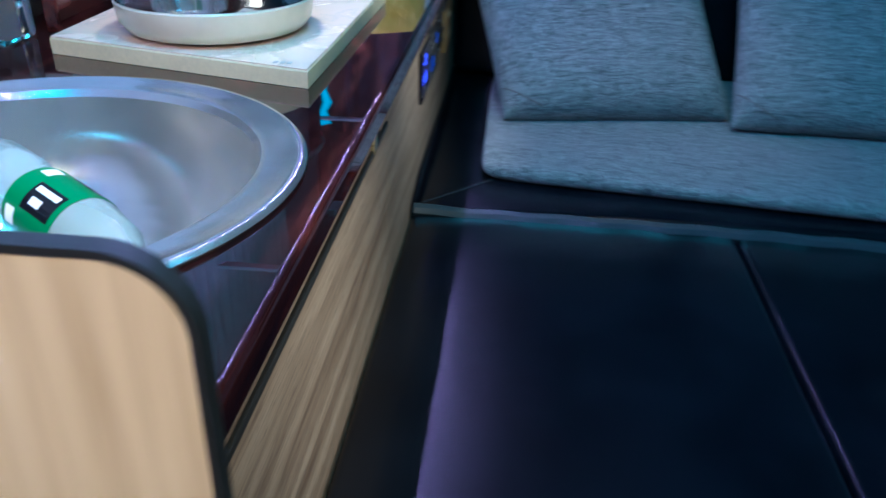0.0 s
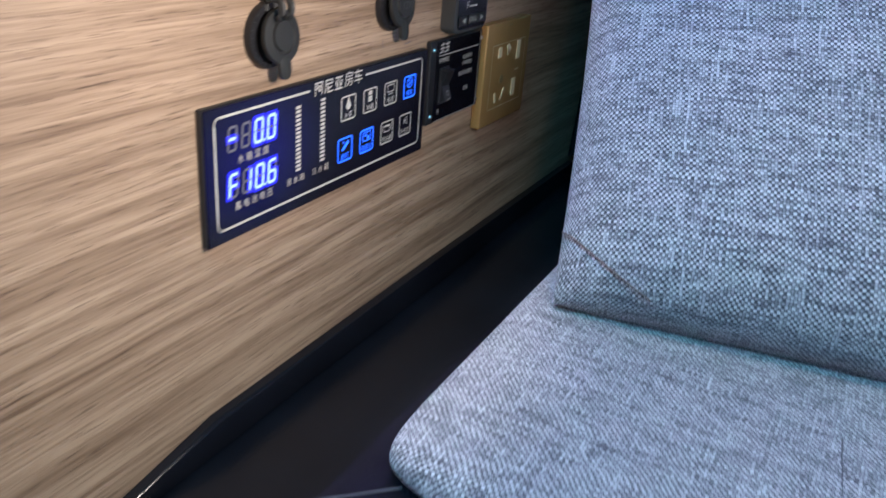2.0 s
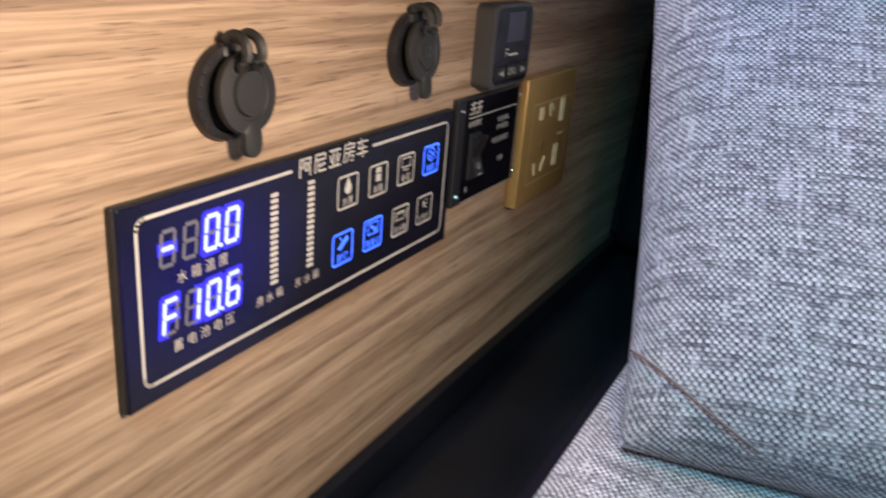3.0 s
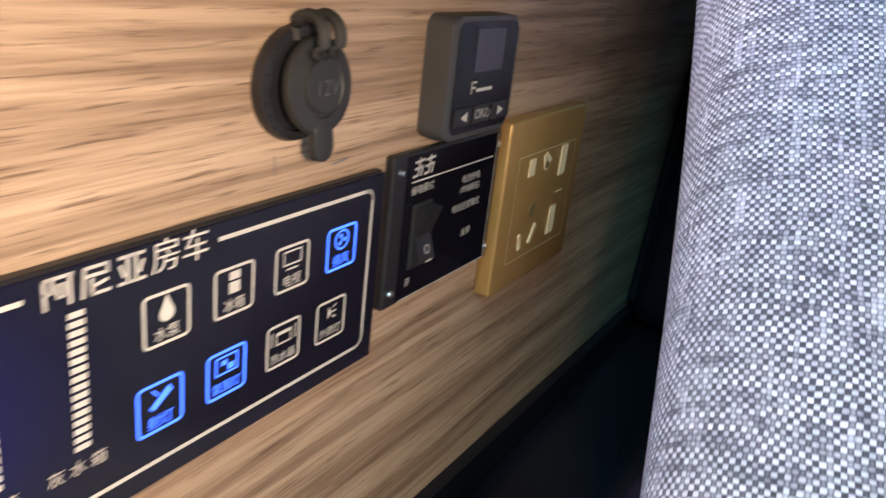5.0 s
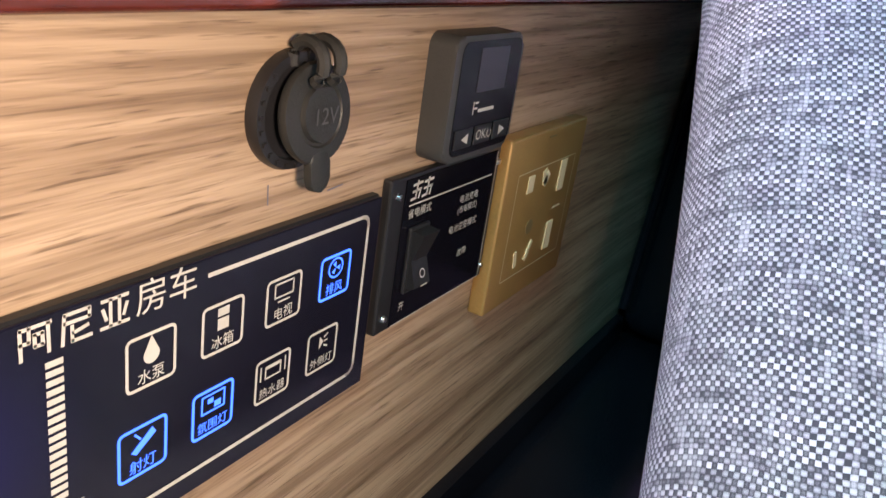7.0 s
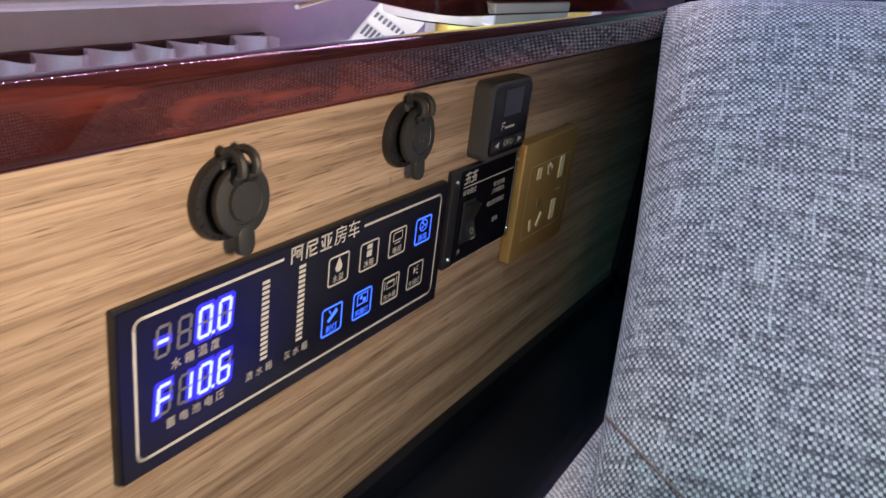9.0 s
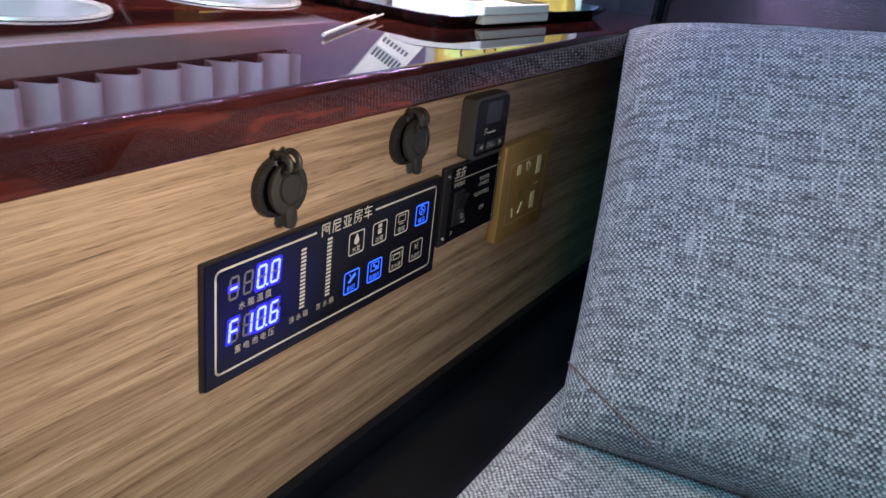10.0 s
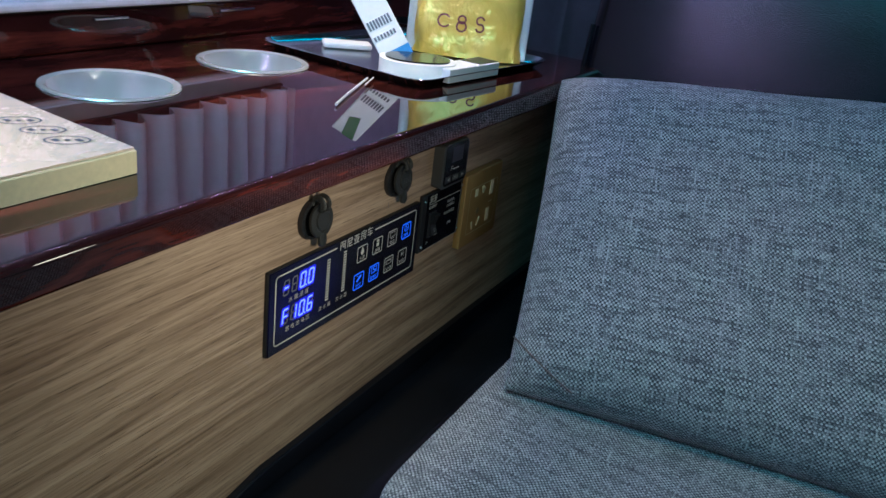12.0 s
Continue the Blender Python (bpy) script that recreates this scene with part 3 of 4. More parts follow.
counter = thing("countertop", (-0.2, -0.15, 0.742), "glossy dark red rosewood lacquered countertop", "countertop")
place("slab", slab_with_holes(), ROSE, counter)
nose = [(0.0, 0.742), (0.0300, 0.742), (0.0310, 0.742)] + [(0.0310 + 0.004 * math.sin(radians(a)), 0.746 - 0.004 * math.cos(radians(a))) for a in (22, 45, 67, 90)] + [(LIP, 0.7468)]
nose += [(LIP, 0.7622)] + [(0.028 + 0.007 * math.cos(radians(a)), TOP - 0.007 + 0.007 * math.sin(radians(a))) for a in range(0, 91, 10)] + [(0.0272, TOP), (0.0, TOP)]
place("front_nosing", prism([(x, z) for x, z in nose], NEAR, FAR, axis=1), ROSE, counter, "rounded front edge", True)
back = thing("backsplash", (BACK, -0.15, TOP), "glossy dark rosewood upstand behind the counter", "upstand")
place("board", box((BACK - 0.02, -0.375, TOP + 0.001), (BACK, FAR + 0.3, 0.8195), 0.003), ROSE, back)
place("ledge", box((-0.497, -0.375, 0.8200), (BACK + 0.004, FAR + 0.3, 0.8300), 0.003), CURTAIN, back, "pale ledge")
# Thin chrome strips laid on for the silver reflections in the lacquer.
for y, w in ((0.16, 0.05), (0.37, 0.07)):
    place("reflection_line", box((BACK + 0.0005, y, 0.805), (BACK + 0.003, y + w, 0.809), 0.001), CHROME, back, "small chrome strip imitating a reflection in the upstand")

# sink
sink = thing("round_sink", (*SINK, TOP), "round brushed stainless steel sink with a wide flat rim", "sink")
m = Matrix.Translation((*SINK, TOP))
R = SINK_R
prof = [(R, 0.0), (R + 0.002, 0.003), (R - 0.001, 0.006), (R - 0.006, 0.0065), (R - 0.010, 0.004), (R - 0.030, 0.0045), (R - 0.036, 0.003), (R - 0.040, -0.004)]
place("rim", lathe(prof, m, 96), SPUN, sink, "flat steel rim", True)
B = R - 0.040
bowl = [(B * math.cos(radians(a)) ** 0.85, -0.004 - 0.165 * math.sin(radians(a))) for a in range(0, 84, 6)] + [(0.022, -0.169), (0.0, -0.170)]
place("bowl", lathe(bowl, m, 96), SPUN, sink, smooth=True)
place("drain", lathe([(0.0, -0.167), (0.018, -0.167), (0.022, -0.1655), (0.022, -0.169)], m, 32), CHROME, sink, "chrome drain", True)

# bottle lying in the sink
axis = look((-0.266, -0.745, 0.742), (-0.078, -0.866, 0.718)) @ pose(0, 0, 0, 180)
bot = thing("water_bottle", (-0.19, -0.79, 0.66), "clear plastic bottle with a green label lying in the sink", "bottle")
place("body", lathe([(0.0, -0.02), (0.026, -0.02), (0.031, -0.012), (0.032, 0.03), (0.030, 0.045), (0.032, 0.06), (0.032, 0.13), (0.027, 0.165), (0.014, 0.19), (0.013, 0.20), (0.0, 0.20)], axis, 32), MILKY, bot, smooth=True)
place("label", lathe([(0.0325, 0.062), (0.0328, 0.062), (0.0328, 0.128), (0.0325, 0.128)], axis, 32), GREENCARD, bot, "green label", True)


def label_patch(turn, span, lo, hi, radius):
    """A patch bent round the bottle."""
    bm = bmesh.new()
    cols = [[bm.verts.new(axis @ Vector((radius * math.cos(a), radius * math.sin(a), h))) for h in (lo, hi)] for a in (radians(turn + span * i / 6) for i in range(7))]
    for a, b in zip(cols, cols[1:]):
        bm.faces.new((a[0], b[0], b[1], a[1]))
    return bm


for k in range(4):
    t = 90 * k + 10
    place("label_patch", label_patch(t, 46, 0.084, 0.122, 0.0331), GLASSBLACK, bot, "black patch on the label")
    place("label_patch", label_patch(t + 6, 9, 0.088, 0.118, 0.0333), WHITE, bot, "pale bar on the label")
    place("label_patch", label_patch(t + 24, 12, 0.092, 0.106, 0.0333), WHITE, bot, "pale bar on the label")
    place("label_patch", label_patch(t + 52, 26, 0.068, 0.080, 0.0331), WHITE, bot, "pale bar on the label")
place("cap", lathe([(0.0, 0.218), (0.014, 0.218), (0.0155, 0.214), (0.0155, 0.198), (0.0, 0.198)], axis, 24), WHITE, bot, "white cap", True)

# clear box on the counter, against the upstand
jar = thing("clear_box", (-0.445, -0.42, TOP), "clear plastic container standing on the counter", "container")
place("body", box((-0.485, -0.455, TOP + 0.001), (-0.430, -0.385, TOP + 0.075), 0.006), CLEAR, jar, smooth=True)
place("lid", box((-0.486, -0.456, TOP + 0.076), (-0.429, -0.384, TOP + 0.084), 0.003), CLEAR, jar, "clear lid")

# board with the pot on it
Z0 = TOP + 0.0005
quad = [(-0.046, -0.546), (-0.038, -0.104), (-0.365, -0.070), (-0.370, -0.462)]
brd = thing("serving_board", (-0.2, -0.3, Z0), "thick pale marbled board with cream edges lying on the counter", "board")
place("core", prism(quad, Z0, Z0 + 0.0185, axis=2, bevel=0.0015), CREAM, brd, "cream edge")
inset = [(x * 0.994 - 0.0012, y * 0.994 - 0.0018) for x, y in quad]
place("top_sheet", prism(inset, Z0 + 0.0187, Z0 + 0.0202, axis=2), MARBLE, brd, "faintly veined pale face")
flat = Matrix.Identity(4)
ZB = Z0 + 0.0206
for k, (x, y) in enumerate([(-0.142, -0.125), (-0.111, -0.127), (-0.080, -0.130)]):
    bm = bmesh.new()
    ring = [(x + 0.0165 * 0.62 * math.cos(t) - 0.0105 * 0.78 * math.sin(t), y + 0.0165 * 0.78 * math.cos(t) + 0.0105 * 0.62 * math.sin(t)) for t in (2 * math.pi * i / 28 for i in range(28))]
    for i in range(28):
        j = (i + 1) % 28
        a, b = ring[i], ring[j]
        ia, ib = (x + (a[0] - x) * 0.90, y + (a[1] - y) * 0.90), (x + (b[0] - x) * 0.90, y + (b[1] - y) * 0.90)
        bm.faces.new([bm.verts.new((*q, ZB)) for q in (a, b, ib, ia)])
    for dy in (-0.008, 0.008):
        bm.faces.new([bm.verts.new((x + dy * 0.62 + sx * 0.003, y + dy * 0.78 + sy * 0.0022, ZB)) for sx, sy in ((-1, -1), (1, -1), (1, 1), (-1, 1))])
    bmesh.ops.create_circle(bm, cap_ends=True, radius=0.002, segments=12, matrix=Matrix.Translation((x, y, ZB)))
    place("printed_oval", bm, GREYINK, brd, "thin printed oval")
bm = bmesh.new()
for k in range(3):
    box((-0.088 + k * 0.0075, -0.528, ZB - 0.0003), (-0.083 + k * 0.0075, -0.520, ZB), bm=bm)
place("printed_mark", bm, FADEDINK, brd, "small grey printed mark")

pot = thing("steel_pot", (-0.196, -0.386, ZB), "low cooking pot with cream enamel base and polished steel side", "pot")
m = Matrix.Translation((-0.196, -0.386, ZB))
place("base", lathe([(0.0, 0.0005), (0.088, 0.0005), (0.104, 0.005), (0.113, 0.016), (0.116, 0.038), (0.114, 0.040), (0.0, 0.040)], m, 72), ENAMEL, pot, "cream enamel base", True)
place("body", lathe([(0.1145, 0.0402), (0.1155, 0.046), (0.1165, 0.10), (0.119, 0.104), (0.121, 0.106), (0.119, 0.108), (0.114, 0.102), (0.112, 0.045), (0.0, 0.0415)], m, 72), CHROME, pot, "polished steel side", True)
place("handle", tube([(-0.236, -0.276, 0.872), (-0.250, -0.225, 0.880), (-0.272, -0.210, 0.880), (-0.290, -0.235, 0.880), (-0.276, -0.299, 0.872)], 0.004), CHROME, pot, "thin chrome handle", True)

# cup holders
for k, (cx, cy) in enumerate(CUPS):
    c = thing("cup_holder", (cx, cy, TOP), "round stainless steel cup holder sunk into the countertop", "cup holder", "cup holders in the counter")
    m = Matrix.Translation((cx, cy, TOP))
    place("flange", lathe([(CUP_R + 0.004, 0.0005), (CUP_R + 0.003, 0.0022), (CUP_R - 0.001, 0.0028), (CUP_R - 0.005, 0.001), (CUP_R - 0.006, -0.003)], m, 64), WELL, c, "thin polished flange", True)
    place("well", lathe([(CUP_R - 0.006, -0.003), (CUP_R - 0.015, -0.052), (CUP_R - 0.019, -0.058), (0.0, -0.058)], m, 64), WELL, c, smooth=True)

# tray and what lies on it
TX, TY, TROT = -0.178, 0.520, -6.0
tm = Matrix.Translation((TX, TY, TOP)) @ Matrix.Rotation(radians(TROT), 4, "Z")
W, D = 0.285, 0.340


def tray_ring(inset, z):
    return [tm @ Vector((x, y, z)) for x, y in rounded(0, 0, W - 2 * inset, D - 2 * inset, 0.03 - min(inset, 0.02) * 0.5)]


tray = thing("metal_tray", (TX, TY, TOP), "shallow polished metal tray with a rolled rim on the counter", "tray")
bm = bmesh.new()
rings = [[bm.verts.new(p) for p in tray_ring(i, z)] for i, z in ((0.022, 0.0008), (0.016, 0.002), (0.006, 0.009), (0.001, 0.0125), (0.0, 0.0118), (0.004, 0.0085), (0.014, 0.0008))]
rings = [rings[0]] + rings[1:]
for a, b in zip(rings, rings[1:]):
    for i in range(len(a)):
        j = (i + 1) % len(a)
        bm.faces.new((a[i], a[j], b[j], b[i]))
place("rim", bm, CHROME, tray, "rolled chrome rim", True)
place("base", prism([(p.x, p.y) for p in tray_ring(0.02, 0)], TOP + 0.0006, TOP + 0.0022, axis=2), brushed("tray_steel", (0.55, 0.55, 0.57), 0.22, (200, 20, 20)), tray)
TZ = TOP + 0.0026


def pouch(m, w, d, h, seed):
    """A stand-up bag: a soft body that narrows to a sealed upper edge."""
    bm = bmesh.new()
    n, k = 40, 22
    rings = []
    for j in range(k + 1):
        t = j / k
        depth = d * (1 - t) ** 0.75 + 0.003
        ring = []
        for i in range(n):
            a = 2 * math.pi * i / n
            cx, cy = math.cos(a), math.sin(a)
            x = w / 2 * math.copysign(abs(cx) ** 0.55, cx) * (1.0 - 0.05 * math.sin(math.pi * t))
            y = depth / 2 * math.copysign(abs(cy) ** 0.8, cy)
            wob = 0.006 * noise.noise(Vector((cx * 2.2 + seed, t * 5, cy * 2.2))) + 0.003 * noise.noise(Vector((cx * 6, t * 13, cy * 6 + seed)))
            ring.append(bm.verts.new(m @ Vector((x + wob, y + wob * 1.5 * (1 - t), h * t))))
        rings.append(ring)
    for a, b in zip(rings, rings[1:]):
        for i in range(n):
            bm.faces.new((a[i], a[(i + 1) % n], b[(i + 1) % n], b[i]))
    bm.faces.new(rings[0]), bm.faces.new(rings[-1])
    return bm


bagm = Matrix.Translation((-0.135, 0.610, TZ)) @ Matrix.Rotation(radians(25), 4, "Z") @ Matrix.Rotation(radians(-4), 4, "X")
bag = thing("snack_bag", (-0.135, 0.610, TZ), "crumpled gold foil snack bag standing on the tray", "bag")
place("pouch", pouch(bagm, 0.165, 0.075, 0.22, 1.0), FOIL, bag, smooth=True)
for sx in (-1, 1):
    bm = bmesh.new()
    box((sx * 0.0835 - 0.009, -0.006, 0.002), (sx * 0.0835 + 0.007, 0.006, 0.215), 0.003, bm=bm)
    bm.transform(bagm)
    place("side_seal", bm, SILVERFOIL, bag, "silver-white side seal", True)
facem = bagm @ Matrix.Translation((-0.010, -0.0392, 0.050)) @ Matrix.Rotation(radians(-10), 4, "X")


def flat_on(m, strokes, width):
    """Flat lines drawn in a plane: x across, z up."""
    bm = bmesh.new()
    for pts in strokes:
        for a, b in zip(pts, pts[1:]):
            a, b = Vector(a), Vector(b)
            dd = (b - a).normalized()
            nn = Vector((-dd.y, dd.x)) * width / 2
            a, b = a - dd * width * 0.3, b + dd * width * 0.3
            bm.faces.new([bm.verts.new(m @ Vector((q.x, 0, q.y))) for q in (a - nn, b - nn, b + nn, a + nn)])
    return bm


def circle_arc(cx, cy, r, a0, a1, n=10):
    return [(cx + r * math.cos(radians(a0 + (a1 - a0) * i / n)), cy + r * math.sin(radians(a0 + (a1 - a0) * i / n))) for i in range(n + 1)]


mark = [circle_arc(-0.026, 0, 0.009, 40, 320), circle_arc(0.0, 0.004, 0.0055, 0, 360), circle_arc(0.0, -0.006, 0.007, 0, 360), circle_arc(0.027, 0.005, 0.0055, 20, 270), circle_arc(0.027, -0.005, 0.0055, -160, 90)]
place("printed_mark", flat_on(facem, mark, 0.0026), REDINK, bag, "dark red printed mark")
facem2 = bagm @ Matrix.Translation((0.05, -0.032, 0.125)) @ Matrix.Rotation(radians(-12), 4, "X")
place("printed_bars", flat_on(facem2, [[(-0.012, 0), (-0.005, 0)], [(0.002, 0), (0.012, 0)], [(0.004, -0.005), (0.012, -0.005)]], 0.003), REDINK, bag)

card = thing("leaning_packet", (-0.205, 0.46, TZ), "white packet with blue and green print leaning on the tray", "packet")
cm = Matrix.Translation((-0.140, 0.432, TZ + 0.006)) @ Matrix.Rotation(radians(28), 4, "Z") @ Matrix.Rotation(radians(-24), 4, "X") @ Matrix.Rotation(radians(-34), 4, "Y")
bm = box((-0.021, -0.002, 0.0), (0.021, 0.002, 0.135), 0.0015)
bm.transform(cm)
place("sleeve", bm, WHITE, card)
bm = box((-0.021, -0.0026, 0.0), (0.021, -0.0021, 0.020))
bm.transform(cm)
place("blue_band", bm, BLUECARD, card, "blue band")
bm = prism([(-0.012, 0.102), (0.002, 0.094), (0.016, 0.135), (-0.004, 0.135)], -0.0026, -0.0021, axis=1)
bm.transform(cm)
place("green_leaf", bm, GREENCARD, card, "green printed leaf shape")
bars = [[(-0.0165 + i * 0.0043, 0.056), (-0.0165 + i * 0.0043, 0.067)] for i in range(8)] + [[(-0.0165 + i * 0.0047, 0.040), (-0.0165 + i * 0.0047, 0.045)] for i in range(7)]
place("printed_bars", flat_on(cm @ Matrix.Translation((0, -0.0027, 0)), bars, 0.0027), GREYINK, card, "rows of dark print")

flatp = thing("flat_packet", (-0.25, 0.46, TZ), "white folded paper packet lying on the tray", "packet")
bm = box((-0.035, -0.018, 0.0), (0.035, 0.018, 0.008), 0.003)
bm.transform(Matrix.Translation((-0.262, 0.478, TZ + 0.001)) @ Matrix.Rotation(radians(42), 4, "Z"))
place("paper", bm, WHITE, flatp, smooth=True)

comp = thing("white_case", (-0.09, 0.42, TZ), "white plastic case with a dark oval window lying on the tray", "case")
pm = Matrix.Translation((-0.090, 0.428, TZ)) @ Matrix.Rotation(radians(40), 4, "Z")
bm = prism(rounded(-0.02, 0.0, 0.10, 0.085, 0.04, 10), 0.0, 0.020, axis=2, bevel=0.003)
bm.transform(pm)
shellp = place("shell", bm, WHITE, comp, smooth=True)
bm = prism(rounded(-0.02, 0.0, 0.085, 0.068, 0.033, 10), 0.0202, 0.0222, axis=2)
bm.transform(pm)
place("window", bm, GLASSBLACK, shellp, "dark glossy oval window")
whb = thing("white_box", (-0.055, 0.47, TZ), "small white box with a black end lying on the tray", "box")
bm = box((-0.018, -0.060, 0.0), (0.018, 0.060, 0.018), 0.0015)
bm.transform(Matrix.Translation((-0.060, 0.462, TZ + 0.0002)) @ Matrix.Rotation(radians(-6), 4, "Z"))
wb = place("carton", bm, WHITE, whb)
bm = box((-0.016, 0.012, 0.0182), (0.016, 0.058, 0.0190))
bm.transform(Matrix.Translation((-0.060, 0.462, TZ)) @ Matrix.Rotation(radians(-6), 4, "Z"))
place("label", bm, BLACK, wb, "black label")

pen = thing("metal_stick", (-0.10, 0.265, TOP), "thin silver stick lying on the counter", "stick")
place("shaft", tube([(-0.125, 0.330, TOP + 0.003), (-0.092, 0.243, TOP + 0.003), (-0.070, 0.190, TOP + 0.003)], 0.0015), SILVERFOIL, pen, smooth=True)
place("clip", tube([(-0.118, 0.333, TOP + 0.0052), (-0.100, 0.288, TOP + 0.0052)], 0.0009), SILVERFOIL, pen, smooth=True)

# ---- switches and sockets on the cabinet front ----
def socket_cap(cy, cz, group, slit):
    ob = thing("socket_cap", (0.0, cy, cz), "round black rubber socket cap with a pull tab", "socket", group)
    m = Matrix.Translation((0.0, cy, cz)) @ Matrix.Rotation(radians(90), 4, "Y")
    place("flange", lathe([(0.0, 0.0), (0.0200, 0.0), (0.0204, 0.0025), (0.0196, 0.0048), (0.0165, 0.0052), (0.0160, 0.0030), (0.0, 0.0030)], m, 48), BLACK, ob, smooth=True)
    lid_m = m @ Matrix.Translation((0.0, 0.0030, 0.0078)) @ Matrix.Rotation(radians(-6), 4, "Y")
    lid = place("lid", lathe([(0.0, 0.0), (0.0166, 0.0), (0.0172, 0.0018), (0.0166, 0.0034), (0.0112, 0.0042), (0.0106, 0.0034), (0.0096, 0.0034), (0.0090, 0.0050), (0.0, 0.0053)], lid_m, 48), RUBBER, ob, "ribbed rubber lid", True)
    bm = prism(rounded(0.0, -0.0190, 0.0100, 0.015, 0.0046), 0.0008, 0.0040, axis=2, bevel=0.0008)
    bm.transform(lid_m @ Matrix.Rotation(radians(90), 4, "Z"))
    place("pull_tab", bm, RUBBER, lid, smooth=True)
    for s in (-1, 1):
        bm = tube([(0.0105 + 0.0065 * math.cos(radians(a)), cy + s * 0.0042, cz + 0.0175 + 0.0068 * math.sin(radians(a))) for a in range(200, -61, -20)], 0.0022)
        place("hinge_loop", bm, RUBBER, lid, smooth=True)
    bm = bmesh.new()
    for a in range(0, 360, 15):
        if 60 < a < 320:
            c, d = math.cos(radians(a)), math.sin(radians(a))
            box((0.0050, cy + 0.0182 * d - 0.0007, cz + 0.0182 * c - 0.0007), (0.0056, cy + 0.0182 * d + 0.0007, cz + 0.0182 * c + 0.0007), bm=bm)
    place("embossed_ring", bm, BLACK, ob, "row of small raised marks on the flange")
    if slit:
        lettering("embossed_marking", "12V", 0.0080, (0.0139, cy + 0.0032, cz), plain("worn_grey_rubber", (0.05, 0.05, 0.05), 0.4), lid)
    return ob


socket_cap(0.0630, 0.6985, "socket caps", False)
socket_cap(0.2075, 0.7045, "socket caps", True)

# pencil marks left on the laminate
for line, wide in (([(0.2000, 0.6790), (0.2004, 0.6720)], 0.0006), ([(0.2330, 0.6705), (0.2420, 0.6712)], 0.0006), ([(0.6420, 0.5000), (0.6440, 0.4960)], 0.0012)):
    place("pencil_mark", stroke(line, wide, 0.0004), GREYINK, front, "short dark pencil mark")

# touch panel
PX = 0.006
panel = thing("control_panel", (0.0, 0.13, 0.576), "black glass touch panel with blue digits and lit icons", "control panel")
place("housing", box((0.0, 0.0, 0.576), (0.0045, 0.263, 0.664), 0.0008, 1), BLACK, panel)
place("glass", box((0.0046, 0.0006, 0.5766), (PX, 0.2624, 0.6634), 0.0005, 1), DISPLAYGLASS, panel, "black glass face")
Q = PX + 0.0003
lo_y, hi_y, lo_z, hi_z, r = 0.0085, 0.2540, 0.5855, 0.6575, 0.004
path = [(0.1000, hi_z), (lo_y + r, hi_z)] + [(lo_y + r - r * math.sin(radians(a)), hi_z - r + r * math.cos(radians(a))) for a in (30, 60, 90)] \
    + [(lo_y, lo_z + r)] + [(lo_y + r - r * math.cos(radians(a)), lo_z + r - r * math.sin(radians(a))) for a in (30, 60, 90)] \
    + [(hi_y - r, lo_z)] + [(hi_y - r + r * math.sin(radians(a)), lo_z + r - r * math.cos(radians(a))) for a in (30, 60, 90)] \
    + [(hi_y, hi_z - r)] + [(hi_y - r + r * math.cos(radians(a)), hi_z - r + r * math.sin(radians(a))) for a in (30, 60, 90)] + [(0.1690, hi_z)]
place("border_line", stroke(path, 0.0016, Q), WHITEINK, panel, "white border line")
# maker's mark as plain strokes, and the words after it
bm = bmesh.new()
MARK = [[((0.5, 8.5), (0.5, 0)), ((0.5, 8.5), (3, 8.5)), ((0.5, 4.5), (2.8, 4.5)), ((3, 8.5), (2.8, 4.5)), ((3.8, 8.5), (9, 8.5)), ((8.2, 8.5), (8.2, 0)), ((4.4, 6.2), (6.6, 6.2)), ((4.4, 2.8), (6.6, 2.8)), ((4.4, 6.2), (4.4, 2.8)), ((6.6, 6.2), (6.6, 2.8))],
        [((1, 8.5), (8.5, 8.5)), ((1, 6), (8.5, 6)), ((8.5, 8.5), (8.5, 6)), ((1, 8.5), (0.3, 0)), ((3.2, 4.8), (3.2, 0.3)), ((3.2, 0.3), (9, 0.3)), ((3.4, 2.6), (8, 3.6))],
        [((0.5, 8.5), (9, 8.5)), ((3.3, 8.5), (3.3, 0.3)), ((6.2, 8.5), (6.2, 0.3)), ((0.2, 0.3), (9.3, 0.3)), ((0.8, 6), (1.9, 2.6)), ((8.7, 6), (7.6, 2.6))]]
for k, lines in enumerate(MARK):
    y0 = 0.1060 + k * 0.0118
    for a, b in lines:
        stroke([(y0 + a[0] * 0.001, hi_z - 0.0045 + a[1] * 0.001), (y0 + b[0] * 0.001, hi_z - 0.0045 + b[1] * 0.001)], 0.0011, Q, bm)
lettering("panel_title", "房车", 0.0118, (Q, 0.1528, hi_z - 0.0002), WHITEINK, panel)
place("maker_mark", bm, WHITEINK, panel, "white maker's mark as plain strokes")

SEG = {"a": ((0, 1), (1, 1)), "b": ((1, 1), (1, 0.5)), "c": ((1, 0.5), (1, 0)), "d": ((0, 0), (1, 0)), "e": ((0, 0.5), (0, 0)), "f": ((0, 1), (0, 0.5)), "g": ((0, 0.5), (1, 0.5))}
LIT = {"0": "abcdef", "1": "bc", "6": "acdefg", "F": "aefg", "-": "g", " ": ""}


